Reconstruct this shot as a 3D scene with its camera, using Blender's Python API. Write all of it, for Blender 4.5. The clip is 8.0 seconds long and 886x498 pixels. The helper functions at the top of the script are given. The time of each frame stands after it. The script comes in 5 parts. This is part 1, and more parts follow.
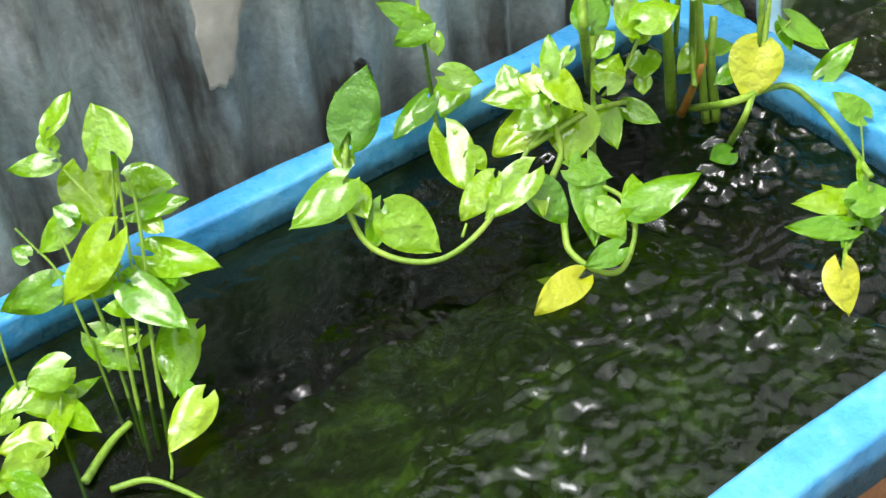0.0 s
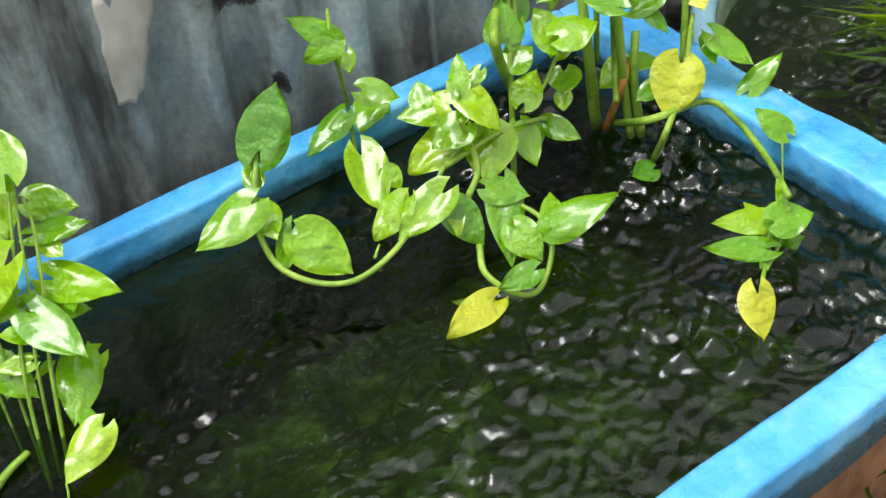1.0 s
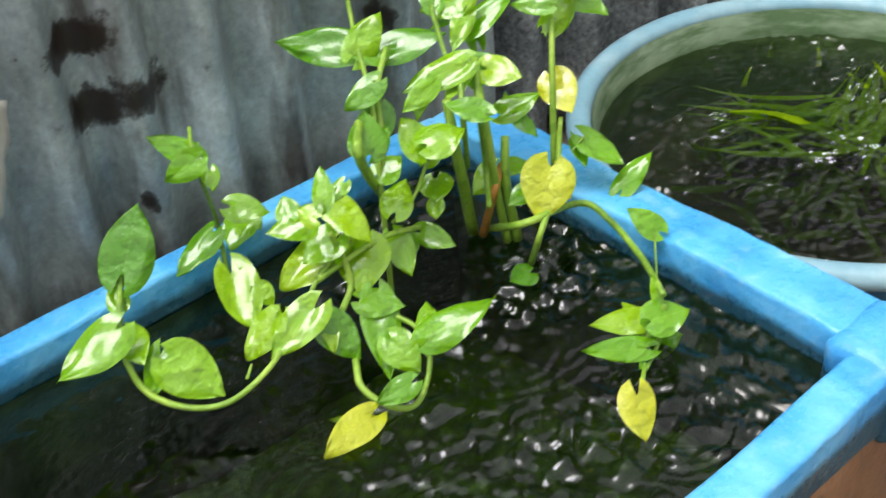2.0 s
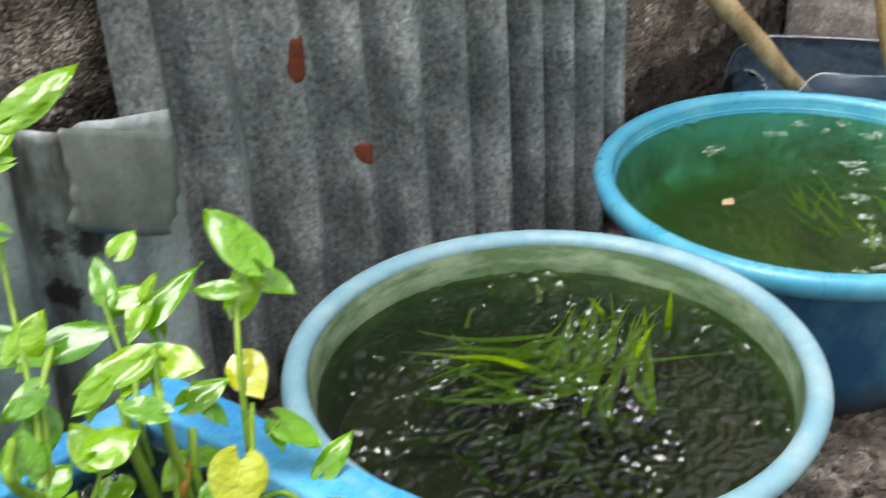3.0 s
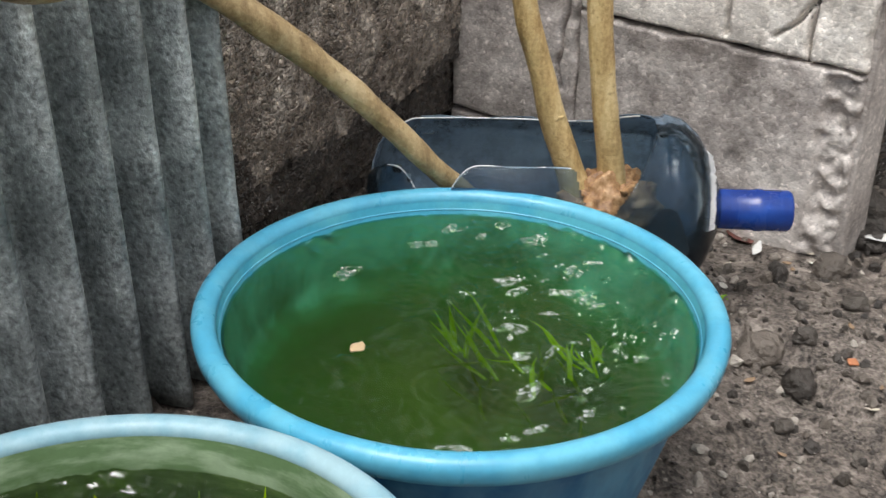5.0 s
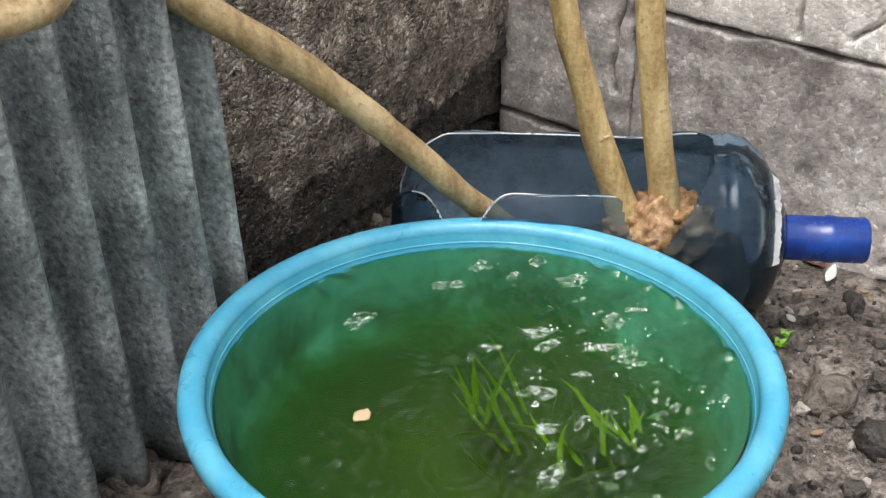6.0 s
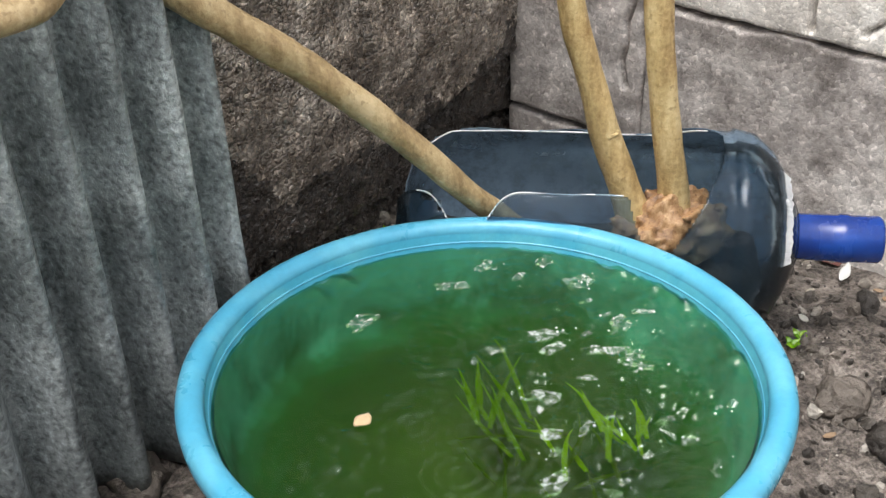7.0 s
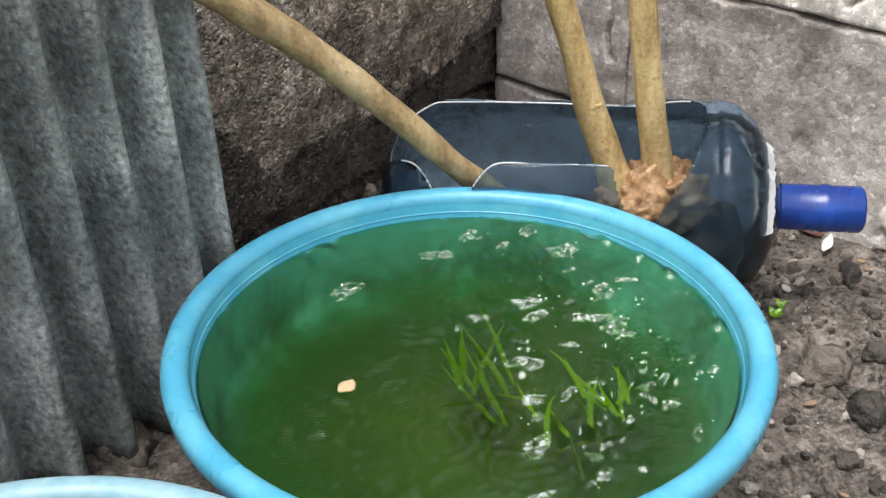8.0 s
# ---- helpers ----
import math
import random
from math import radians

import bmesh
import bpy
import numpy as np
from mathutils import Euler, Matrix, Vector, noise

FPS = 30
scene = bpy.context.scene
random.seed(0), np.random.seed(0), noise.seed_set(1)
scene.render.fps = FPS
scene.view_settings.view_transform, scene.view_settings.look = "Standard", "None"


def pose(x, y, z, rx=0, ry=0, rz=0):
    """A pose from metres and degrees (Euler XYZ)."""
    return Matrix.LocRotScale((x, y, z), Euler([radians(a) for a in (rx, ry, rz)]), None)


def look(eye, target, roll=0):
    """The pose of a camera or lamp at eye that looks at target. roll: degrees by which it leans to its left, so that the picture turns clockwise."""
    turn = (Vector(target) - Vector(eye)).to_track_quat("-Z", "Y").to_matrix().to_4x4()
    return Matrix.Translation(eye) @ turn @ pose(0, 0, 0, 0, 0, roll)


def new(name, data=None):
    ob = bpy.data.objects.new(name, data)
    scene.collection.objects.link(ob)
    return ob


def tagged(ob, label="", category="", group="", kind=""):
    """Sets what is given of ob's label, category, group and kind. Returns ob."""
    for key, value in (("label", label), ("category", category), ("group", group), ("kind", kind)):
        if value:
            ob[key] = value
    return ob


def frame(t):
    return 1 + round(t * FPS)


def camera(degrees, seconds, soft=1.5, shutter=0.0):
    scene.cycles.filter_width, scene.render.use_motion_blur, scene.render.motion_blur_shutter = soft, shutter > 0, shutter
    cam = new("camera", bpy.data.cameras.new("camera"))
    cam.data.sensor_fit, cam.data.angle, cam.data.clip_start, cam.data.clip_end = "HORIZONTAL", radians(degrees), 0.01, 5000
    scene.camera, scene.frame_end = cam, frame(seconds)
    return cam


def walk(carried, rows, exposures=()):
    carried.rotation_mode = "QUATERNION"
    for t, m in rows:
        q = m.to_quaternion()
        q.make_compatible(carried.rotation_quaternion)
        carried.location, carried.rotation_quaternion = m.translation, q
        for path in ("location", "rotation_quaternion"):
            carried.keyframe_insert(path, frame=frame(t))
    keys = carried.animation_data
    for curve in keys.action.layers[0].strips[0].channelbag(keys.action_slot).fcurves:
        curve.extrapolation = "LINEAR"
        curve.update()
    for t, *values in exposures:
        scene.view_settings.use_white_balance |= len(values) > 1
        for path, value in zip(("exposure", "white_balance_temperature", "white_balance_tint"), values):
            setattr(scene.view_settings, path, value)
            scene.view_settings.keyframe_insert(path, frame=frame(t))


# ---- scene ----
cam = camera(38.69, 8.0, soft=1.3, shutter=0.3)
GROUND = 0.940
ROWS = [
    (0, 0.0000, 0.0000, 0.0000, -0.000, -40.854, 4.603),
    (0.5, 0.0322, 0.0193, 0.0016, -0.382, -41.531, 4.297),
    (1, 0.0469, 0.0318, 0.0015, -0.941, -41.430, 3.842),
    (1.2, 0.0624, 0.0319, -0.0044, -0.897, -40.562, 4.202),
    (2.3, 0.0924, 0.0670, -0.0085, -8.301, -35.142, 3.271),
    (2.5, 0.1132, 0.0851, 0.0003, -10.061, -33.476, 3.053),
    (2.7, 0.1349, 0.1020, 0.0137, -12.410, -31.481, 2.185),
    (3, 0.1737, 0.1190, 0.0287, -15.467, -29.082, 1.225),
    (3.2, 0.2011, 0.1256, 0.0288, -17.463, -28.174, 0.989),
    (3.5, 0.2416, 0.1390, 0.0180, -20.033, -28.631, 1.096),
    (3.7, 0.2727, 0.1538, 0.0036, -21.885, -29.821, 0.675),
    (4, 0.3246, 0.2051, -0.0087, -25.478, -29.707, -0.690),
    (4.2, 0.3605, 0.2527, -0.0086, -27.062, -28.181, -0.998),
    (4.5, 0.4180, 0.3279, -0.0106, -27.860, -28.001, -1.369),
    (4.7, 0.4388, 0.3642, -0.0096, -27.963, -27.738, -1.552),
    (5, 0.4757, 0.4161, -0.0097, -27.086, -28.132, -1.042),
    (5.2, 0.5208, 0.4582, 0.0087, -25.810, -28.773, -0.333),
    (6.5, 0.6391, 0.5713, -0.0055, -23.297, -30.402, 0.770),
    (7, 0.6461, 0.5730, -0.0043, -22.861, -30.544, 1.077),
    (7.5, 0.6435, 0.5686, -0.0075, -22.536, -31.086, 1.339),
    (8, 0.6474, 0.5579, -0.0105, -23.274, -31.451, 0.946),
]
walk(cam, [(t, pose(x, y, GROUND + z, 90 + pitch, roll, yaw)) for t, x, y, z, yaw, pitch, roll in ROWS],
     [(0, 0.34), (1.2, 0.10), (2.5, 0.08), (3.5, 0.25), (4.5, 0.06), (5.2, 0.06), (6.5, 0.30), (8, 0.30)])

# ---- light ----
world = bpy.data.worlds.new("sky")
scene.world = world
world.use_nodes = True
wn = world.node_tree
sky = wn.nodes.new("ShaderNodeTexSky")
sky.sky_type = "NISHITA"
sky.sun_disc = False
sky.sun_elevation = radians(72.6)
sky.sun_rotation = radians(245.1)
sky.air_density, sky.dust_density, sky.ozone_density = 1.0, 4.0, 1.0
soft = wn.nodes.new("ShaderNodeHueSaturation")
soft.inputs["Saturation"].default_value = 0.06
wn.links.new(sky.outputs[0], soft.inputs["Color"])
wn.links.new(soft.outputs[0], wn.nodes["Background"].inputs["Color"])
wn.nodes["Background"].inputs["Strength"].default_value = 0.27
sun_data = bpy.data.lights.new("sun", "SUN")
sun_data.energy, sun_data.angle, sun_data.color = 1.45, radians(30), (1.0, 0.975, 0.94)
sun = new("sun", sun_data)
sun.matrix_world = look((0.6 - 0.272 * 4, 1.2 - 0.126 * 4, 0.2 + 0.954 * 4), (0.6, 1.2, 0.2))

# ---- materials ----


class Nodes:
    """A small builder for a node material."""

    def __init__(self, name):
        self.m = bpy.data.materials.new(name)
        self.m.use_nodes = True
        self.t = self.m.node_tree
        self.bsdf = self.t.nodes["Principled BSDF"]
        self.out = self.t.nodes["Material Output"]
        self.co = self.add("ShaderNodeTexCoord")

    def add(self, kind, **values):
        n = self.t.nodes.new(kind)
        for key, value in values.items():
            n.inputs[key].default_value = value
        return n

    def link(self, a, b):
        self.t.links.new(a, b)

    def noise(self, scale, detail=4.0, rough=0.55, stretch=(1, 1, 1), distort=0.0):
        mp = self.add("ShaderNodeMapping")
        mp.inputs["Scale"].default_value = stretch
        self.link(self.co.outputs["Object"], mp.inputs["Vector"])
        n = self.add("ShaderNodeTexNoise", Scale=scale, Detail=detail, Roughness=rough, Distortion=distort)
        self.link(mp.outputs[0], n.inputs["Vector"])
        return n.outputs["Fac"]

    def voronoi(self, scale, feature="F1"):
        n = self.add("ShaderNodeTexVoronoi", Scale=scale)
        n.feature = feature
        self.link(self.co.outputs["Object"], n.inputs["Vector"])
        return n

    def ramp(self, fac, *stops):
        n = self.add("ShaderNodeValToRGB")
        while len(n.color_ramp.elements) < len(stops):
            n.color_ramp.elements.new(0.5)
        for el, (p, c) in zip(n.color_ramp.elements, stops):
            el.position = p
            el.color = (*c, 1) if len(c) == 3 else c
        self.link(fac, n.inputs[0])
        return n.outputs[0]

    def mix(self, fac, a, b, blend="MIX"):
        n = self.add("ShaderNodeMix")
        n.data_type, n.blend_type = "RGBA", blend
        for sock, value in ((n.inputs[0], fac), (n.inputs[6], a), (n.inputs[7], b)):
            if hasattr(value, "links"):
                self.link(value, sock)
            else:
                sock.default_value = value if isinstance(value, (int, float)) else (*value, 1)
        return n.outputs[2]

    def math(self, op, a, b=0.5, c=0.5):
        n = self.add("ShaderNodeMath")
        n.operation = op
        for sock, value in zip(n.inputs, (a, b, c)):
            if hasattr(value, "links"):
                self.link(value, sock)
            else:
                sock.default_value = value
        return n.outputs[0]

    def axis(self, which):
        n = self.add("ShaderNodeSeparateXYZ")
        self.link(self.co.outputs["Object"], n.inputs[0])
        return n.outputs[which]

    def bump(self, height, strength=0.5, distance=0.005, before=None):
        n = self.add("ShaderNodeBump", Strength=strength, Distance=distance)
        self.link(height, n.inputs["Height"])
        if before is not None:
            self.link(before, n.inputs["Normal"])
        return n.outputs[0]

    def done(self, color=None, rough=None, normal=None, metal=0.0, **more):
        for key, value in (("Base Color", color), ("Roughness", rough), ("Normal", normal), ("Metallic", metal), *more.items()):
            if value is None:
                continue
            if hasattr(value, "links"):
                self.link(value, self.bsdf.inputs[key])
            else:
                self.bsdf.inputs[key].default_value = (*value, 1) if isinstance(value, tuple) and len(value) == 3 else value
        return self.m


def soil_material():
    n = Nodes("wet_soil")
    big, fine, grit = n.noise(2.2), n.noise(28, 6, 0.7), n.noise(150, 3, 0.7)
    base = n.ramp(fine, (0.40, (0.032, 0.025, 0.021)), (0.52, (0.150, 0.122, 0.103)), (0.64, (0.42, 0.365, 0.32)))
    pale = n.ramp(grit, (0.42, (0.035, 0.028, 0.024)), (0.62, (0.36, 0.31, 0.27)))
    col = n.mix(n.ramp(big, (0.4, (0.1,) * 3), (0.7, (0.6,) * 3)), base, pale)
    nor = n.bump(grit, 0.9, 0.006, n.bump(fine, 1.0, 0.018))
    return n.done(col, n.ramp(fine, (0.3, (0.35,) * 3), (0.7, (0.75,) * 3)), nor)


def stone_material():
    n = Nodes("river_stone")
    info = n.add("ShaderNodeObjectInfo")
    geo = n.add("ShaderNodeNewGeometry")
    rnd = n.math("FRACT", n.math("ADD", info.outputs["Random"], geo.outputs["Random Per Island"]))
    col = n.ramp(rnd, (0.0, (0.04, 0.034, 0.03)), (0.5, (0.10, 0.085, 0.072)), (0.80, (0.22, 0.185, 0.155)), (0.93, (0.55, 0.50, 0.44)))
    fine = n.noise(90, 5, 0.65)
    col = n.mix(0.5, col, n.ramp(fine, (0.3, (0.25,) * 3), (0.7, (0.9,) * 3)), "MULTIPLY")
    return n.done(col, 0.45, n.bump(fine, 0.9, 0.008, n.bump(n.noise(24, 5, 0.6), 0.8, 0.02)))


def concrete_material(name, dark, mid, light, wet, gloss=0.5, coarse=0.7, rough=1.0):
    """Coarse concrete: sand grains and pits standing out, damp patches, a few pale specks."""
    n = Nodes(name)
    big, med, fine = n.noise(2.6, 4, 0.6), n.noise(15, 5, 0.62), n.noise(48, 5, 0.68)
    warp = n.add("ShaderNodeVectorMath")
    warp.operation = "MULTIPLY_ADD"
    jig = n.add("ShaderNodeTexNoise", Scale=90.0, Detail=2.0)
    n.link(n.co.outputs["Object"], jig.inputs["Vector"])
    n.link(jig.outputs["Color"], warp.inputs[0])
    warp.inputs[1].default_value = (0.014, 0.014, 0.014)
    n.link(n.co.outputs["Object"], warp.inputs[2])
    cells, sand = n.add("ShaderNodeTexVoronoi", Scale=175.0), n.add("ShaderNodeTexVoronoi", Scale=400.0)
    for v in (cells, sand):
        n.link(warp.outputs[0], v.inputs["Vector"])
    tone, tone2 = n.add("ShaderNodeSeparateColor"), n.add("ShaderNodeSeparateColor")
    n.link(cells.outputs["Color"], tone.inputs[0])
    n.link(sand.outputs["Color"], tone2.inputs[0])
    col = n.ramp(n.math("MULTIPLY_ADD", med, 0.55, n.math("MULTIPLY", big, 0.45)), (0.38, dark), (0.5, mid), (0.61, light))
    col = n.mix(0.6 * coarse, col, n.ramp(fine, (0.36, (0.4,) * 3), (0.5, (1.0,) * 3), (0.66, (1.35,) * 3)), "MULTIPLY")
    col = n.mix(coarse, col, n.ramp(tone.outputs[0], (0.0, (0.45,) * 3), (0.3, (0.85,) * 3), (0.85, (1.15,) * 3), (0.97, (1.9,) * 3)), "MULTIPLY")
    col = n.mix(0.7 * coarse, col, n.ramp(tone2.outputs[1], (0.0, (0.5,) * 3), (0.3, (0.95,) * 3), (0.92, (1.1,) * 3), (0.98, (1.7,) * 3)), "MULTIPLY")
    pit = n.ramp(n.noise(34, 3, 0.6), (0.24, (0.25,) * 3), (0.31, (1,) * 3))
    col = n.mix(0.8, col, pit, "MULTIPLY")
    grain = n.math("MULTIPLY", cells.outputs["Distance"], -1.0)
    dust = n.math("MULTIPLY", sand.outputs["Distance"], -1.0)
    nor = n.bump(dust, 0.7 * coarse * rough, 0.0015, n.bump(grain, 1.3 * coarse * rough, 0.0045, n.bump(fine, 0.8 * coarse * rough, 0.006, n.bump(med, 0.5 * rough, 0.014))))
    return n.done(col, n.ramp(fine, (0.35, (wet,) * 3), (0.65, (wet + 0.3,) * 3)), nor, **{"Specular IOR Level": gloss})


def metal_material(name, dark, mid, light, dirt, blotch, spangle=0.55, eaten=()):
    """Weathered galvanised sheet: dull mottled zinc with dark flecks and brown stains running down it."""
    n = Nodes(name)
    big, fine = n.noise(4.5, 4, 0.6), n.noise(150, 3, 0.6)
    cloud = n.noise(16, 4, 0.55, (1, 1, 0.5))
    fleck = n.noise(125, 3, 0.6, (1, 1, 1.0), 0.15)
    run = n.noise(11, 5, 0.62, (1, 1, 0.22))
    col = n.ramp(n.math("MULTIPLY_ADD", cloud, 0.65, n.math("MULTIPLY", big, 0.35)), (0.34, dark), (0.5, mid), (0.68, light))
    col = n.mix(spangle, col, n.ramp(fleck, (0.36, (0.3,) * 3), (0.47, (0.95,) * 3), (0.56, (1.1,) * 3), (0.66, (1.8,) * 3)), "MULTIPLY")
    col = n.mix(spangle * 0.5, col, n.ramp(fine, (0.36, (0.5,) * 3), (0.62, (1.4,) * 3)), "MULTIPLY")
    stain = n.math("MULTIPLY_ADD", run, 0.75, n.math("MULTIPLY", cloud, 0.25))
    col = n.mix(n.ramp(stain, (blotch, (0,) * 3), (blotch + 0.10, (0.85,) * 3)), col, dirt)
    # spots that rust has eaten: middle, half width and half height along the sheet
    torn = n.noise(38, 5, 0.65)
    for cx, cz, rx, rz in eaten:
        dx = n.math("MULTIPLY", n.math("SUBTRACT", n.axis("X"), cx), 1 / rx)
        dz = n.math("MULTIPLY", n.math("SUBTRACT", n.axis("Z"), cz), 1 / rz)
        off = n.math("SQRT", n.math("ADD", n.math("MULTIPLY", dx, dx), n.math("MULTIPLY", dz, dz)))
        off = n.math("MULTIPLY_ADD", n.math("SUBTRACT", torn, 0.5), 2.6, off)
        col = n.mix(n.ramp(off, (0.55, (0.96,) * 3), (0.80, (0.75,) * 3), (1.0, (0,) * 3)), col, (0.022, 0.013, 0.009))
    return n.done(col, n.ramp(cloud, (0.3, (0.34,) * 3), (0.7, (0.6,) * 3)), n.bump(fleck, spangle, 0.004, n.bump(cloud, 0.35, 0.004)), 0.3)


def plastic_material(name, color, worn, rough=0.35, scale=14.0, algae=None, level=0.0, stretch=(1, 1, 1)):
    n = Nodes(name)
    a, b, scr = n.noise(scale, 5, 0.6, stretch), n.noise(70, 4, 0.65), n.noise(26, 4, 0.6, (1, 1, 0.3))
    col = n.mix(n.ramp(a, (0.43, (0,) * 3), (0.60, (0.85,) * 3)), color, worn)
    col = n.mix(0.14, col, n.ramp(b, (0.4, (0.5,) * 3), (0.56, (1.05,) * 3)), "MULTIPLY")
    # Second colour below level: green growth inside, grey on the outer walls.
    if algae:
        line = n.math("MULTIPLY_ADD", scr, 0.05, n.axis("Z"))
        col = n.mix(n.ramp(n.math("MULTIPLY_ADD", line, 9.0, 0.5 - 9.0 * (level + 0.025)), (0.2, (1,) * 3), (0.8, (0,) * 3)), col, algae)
    return n.done(col, n.ramp(scr, (0.35, (rough,) * 3), (0.7, (rough + 0.25,) * 3)), n.bump(a, 0.25, 0.004, n.bump(b, 0.15, 0.001)))


def paint_material():
    """Thick blue brush paint on board, chalky and uneven."""
    n = Nodes("blue_paint")
    a, b, s = n.noise(9, 5, 0.6), n.noise(45, 5, 0.65), n.noise(20, 4, 0.6, (1, 0.15, 1))
    col = n.ramp(n.math("MULTIPLY_ADD", a, 0.6, n.math("MULTIPLY", s, 0.4)), (0.36, (0.030, 0.25, 0.60)), (0.5, (0.080, 0.40, 0.78)), (0.64, (0.19, 0.55, 0.86)))
    col = n.mix(n.ramp(b, (0.56, (0,) * 3), (0.70, (0.4,) * 3)), col, (0.28, 0.56, 0.84))
    # tide mark of slime just over the water
    tide = n.math("MULTIPLY_ADD", n.math("SUBTRACT", n.noise(34, 4, 0.6), 0.5), 0.018, n.axis("Z"))
    col = n.mix(n.ramp(n.math("MULTIPLY_ADD", tide, 40.0, -10.95), (0.15, (0.85,) * 3), (0.55, (0,) * 3)), col, (0.012, 0.035, 0.030))
    return n.done(col, n.ramp(b, (0.4, (0.2,) * 3), (0.6, (0.45,) * 3)), n.bump(b, 0.5, 0.004, n.bump(a, 0.6, 0.014)))


def water_material(name, tint, ripple, height, ior=1.6):
    """Still water stirred by rain: clear tinted body, Fresnel gloss, small ripples."""
    n = Nodes(name)
    t, out = n.t, n.out
    t.nodes.remove(n.bsdf)
    clear = n.add("ShaderNodeBsdfTransparent", Color=(*tint, 1))
    gloss = n.add("ShaderNodeBsdfGlossy", Roughness=0.03)
    fres = n.add("ShaderNodeFresnel", IOR=ior)
    w1, w2, patch = n.noise(ripple, 2, 0.5, (1, 1, 1), 1.2), n.noise(ripple * 2.7, 1, 0.5, (1, 1, 1), 0.8), n.noise(9, 2)
    calm = n.ramp(patch, (0.40, (0.1,) * 3), (0.62, (1,) * 3))
    nor = n.bump(n.math("MULTIPLY", w2, calm), 0.25, height * 0.6, n.bump(n.math("MULTIPLY", w1, calm), 0.8, height))
    mixer = n.add("ShaderNodeMixShader")
    for node in (gloss, fres):
        n.link(nor, node.inputs["Normal"])
    n.link(fres.outputs[0], mixer.inputs[0])
    n.link(clear.outputs[0], mixer.inputs[1])
    n.link(gloss.outputs[0], mixer.inputs[2])
    n.link(mixer.outputs[0], out.inputs["Surface"])
    return n.m


def murk_material(name, dark, mid, light, scale):
    n = Nodes(name)
    a, b = n.noise(scale, 5, 0.62, (1, 1, 1), 0.6), n.noise(scale * 5, 4, 0.6)
    col = n.ramp(n.math("MULTIPLY_ADD", a, 0.75, n.math("MULTIPLY", b, 0.25)), (0.36, dark), (0.52, mid), (0.68, light))
    return n.done(col, 0.8, n.bump(b, 0.5, 0.01))


def leaf_material(name, deep, fresh, pale, rough=0.22, wax=1.0):
    n = Nodes(name)
    info = n.add("ShaderNodeObjectInfo")
    a, b = n.noise(48, 3, 0.55), n.noise(160, 3, 0.6)
    uv = n.add("ShaderNodeSeparateXYZ")
    n.link(n.co.outputs["UV"], uv.inputs[0])
    vein = n.math("ABSOLUTE", n.math("SUBTRACT", uv.outputs[0], 0.5))
    side = n.math("SINE", n.math("MULTIPLY", n.math("SUBTRACT", uv.outputs[1], n.math("MULTIPLY", vein, 0.9)), 44.0))
    col = n.mix(n.ramp(n.math("ADD", n.math("MULTIPLY", info.outputs["Random"], 0.55), n.math("MULTIPLY", a, 0.5)), (0.15, (0,) * 3), (0.85, (1,) * 3)), deep, fresh)
    col = n.mix(n.ramp(vein, (0.0, (0.22,) * 3), (0.025, (0,) * 3)), col, pale)
    col = n.mix(n.ramp(side, (0.9, (0,) * 3), (1.0, (0.07,) * 3)), col, pale)
    nor = n.bump(b, 0.2, 0.001, n.bump(a, 1.0, 0.012, n.bump(side, 0.06, 0.0012)))
    n.done(col, rough, nor, **{"Specular IOR Level": 0.2 * wax, "Coat Weight": wax, "Coat Roughness": 0.09, "Coat IOR": 1.65})
    tr = n.add("ShaderNodeBsdfTranslucent")
    n.link(n.mix(0.35, col, (0.35, 0.6, 0.02)), tr.inputs["Color"])
    mixer = n.add("ShaderNodeMixShader", Fac=0.32)
    n.link(n.bsdf.outputs[0], mixer.inputs[1])
    n.link(tr.outputs[0], mixer.inputs[2])
    n.link(mixer.outputs[0], n.out.inputs["Surface"])
    return n.m


def bark_material(name, dark, mid, light, grain):
    n = Nodes(name)
    a, b, c = n.noise(grain, 5, 0.6, (1, 1, 0.25)), n.noise(grain * 4, 5, 0.65), n.noise(5, 3)
    col = n.ramp(n.math("MULTIPLY_ADD", a, 0.5, n.math("MULTIPLY_ADD", c, 0.25, n.math("MULTIPLY", b, 0.25))), (0.40, dark), (0.5, mid), (0.60, light))
    spot = n.noise(grain * 3.2, 2, 0.5)
    col = n.mix(n.ramp(spot, (0.63, (0,) * 3), (0.70, (0.6,) * 3)), col, dark)
    return n.done(col, 0.42, n.bump(spot, 0.3, 0.003, n.bump(b, 0.5, 0.003, n.bump(a, 0.5, 0.006))))


SOIL, STONE = soil_material(), stone_material()
DARK_WALL = concrete_material("damp_concrete", (0.13, 0.102, 0.080), (0.29, 0.24, 0.195), (0.60, 0.53, 0.46), 0.13, 0.9, 1.0)
# Wet foot of the back wall; also the shade painted on the far wall.
WET_AND_SHADED_WALL = concrete_material("wet_and_shaded_stone", (0.024, 0.018, 0.014), (0.058, 0.045, 0.036), (0.14, 0.115, 0.098), 0.09, 1.0, 1.0)
PALE_WALL = concrete_material("grey_block", (0.21, 0.185, 0.17), (0.42, 0.38, 0.355), (0.64, 0.595, 0.56), 0.40, 0.5, 0.5, 0.28)
TOP_WALL = concrete_material("pale_mortar", (0.42, 0.385, 0.35), (0.68, 0.635, 0.585), (0.82, 0.78, 0.73), 0.45, 0.5, 0.42, 0.4)
MORTAR = concrete_material("mortar", (0.04, 0.034, 0.03), (0.11, 0.095, 0.085), (0.2, 0.18, 0.16), 0.5)
ZINC = metal_material("weathered_zinc", (0.12, 0.137, 0.14), (0.27, 0.297, 0.30), (0.56, 0.60, 0.60), (0.07, 0.064, 0.055), 0.60, 0.62)
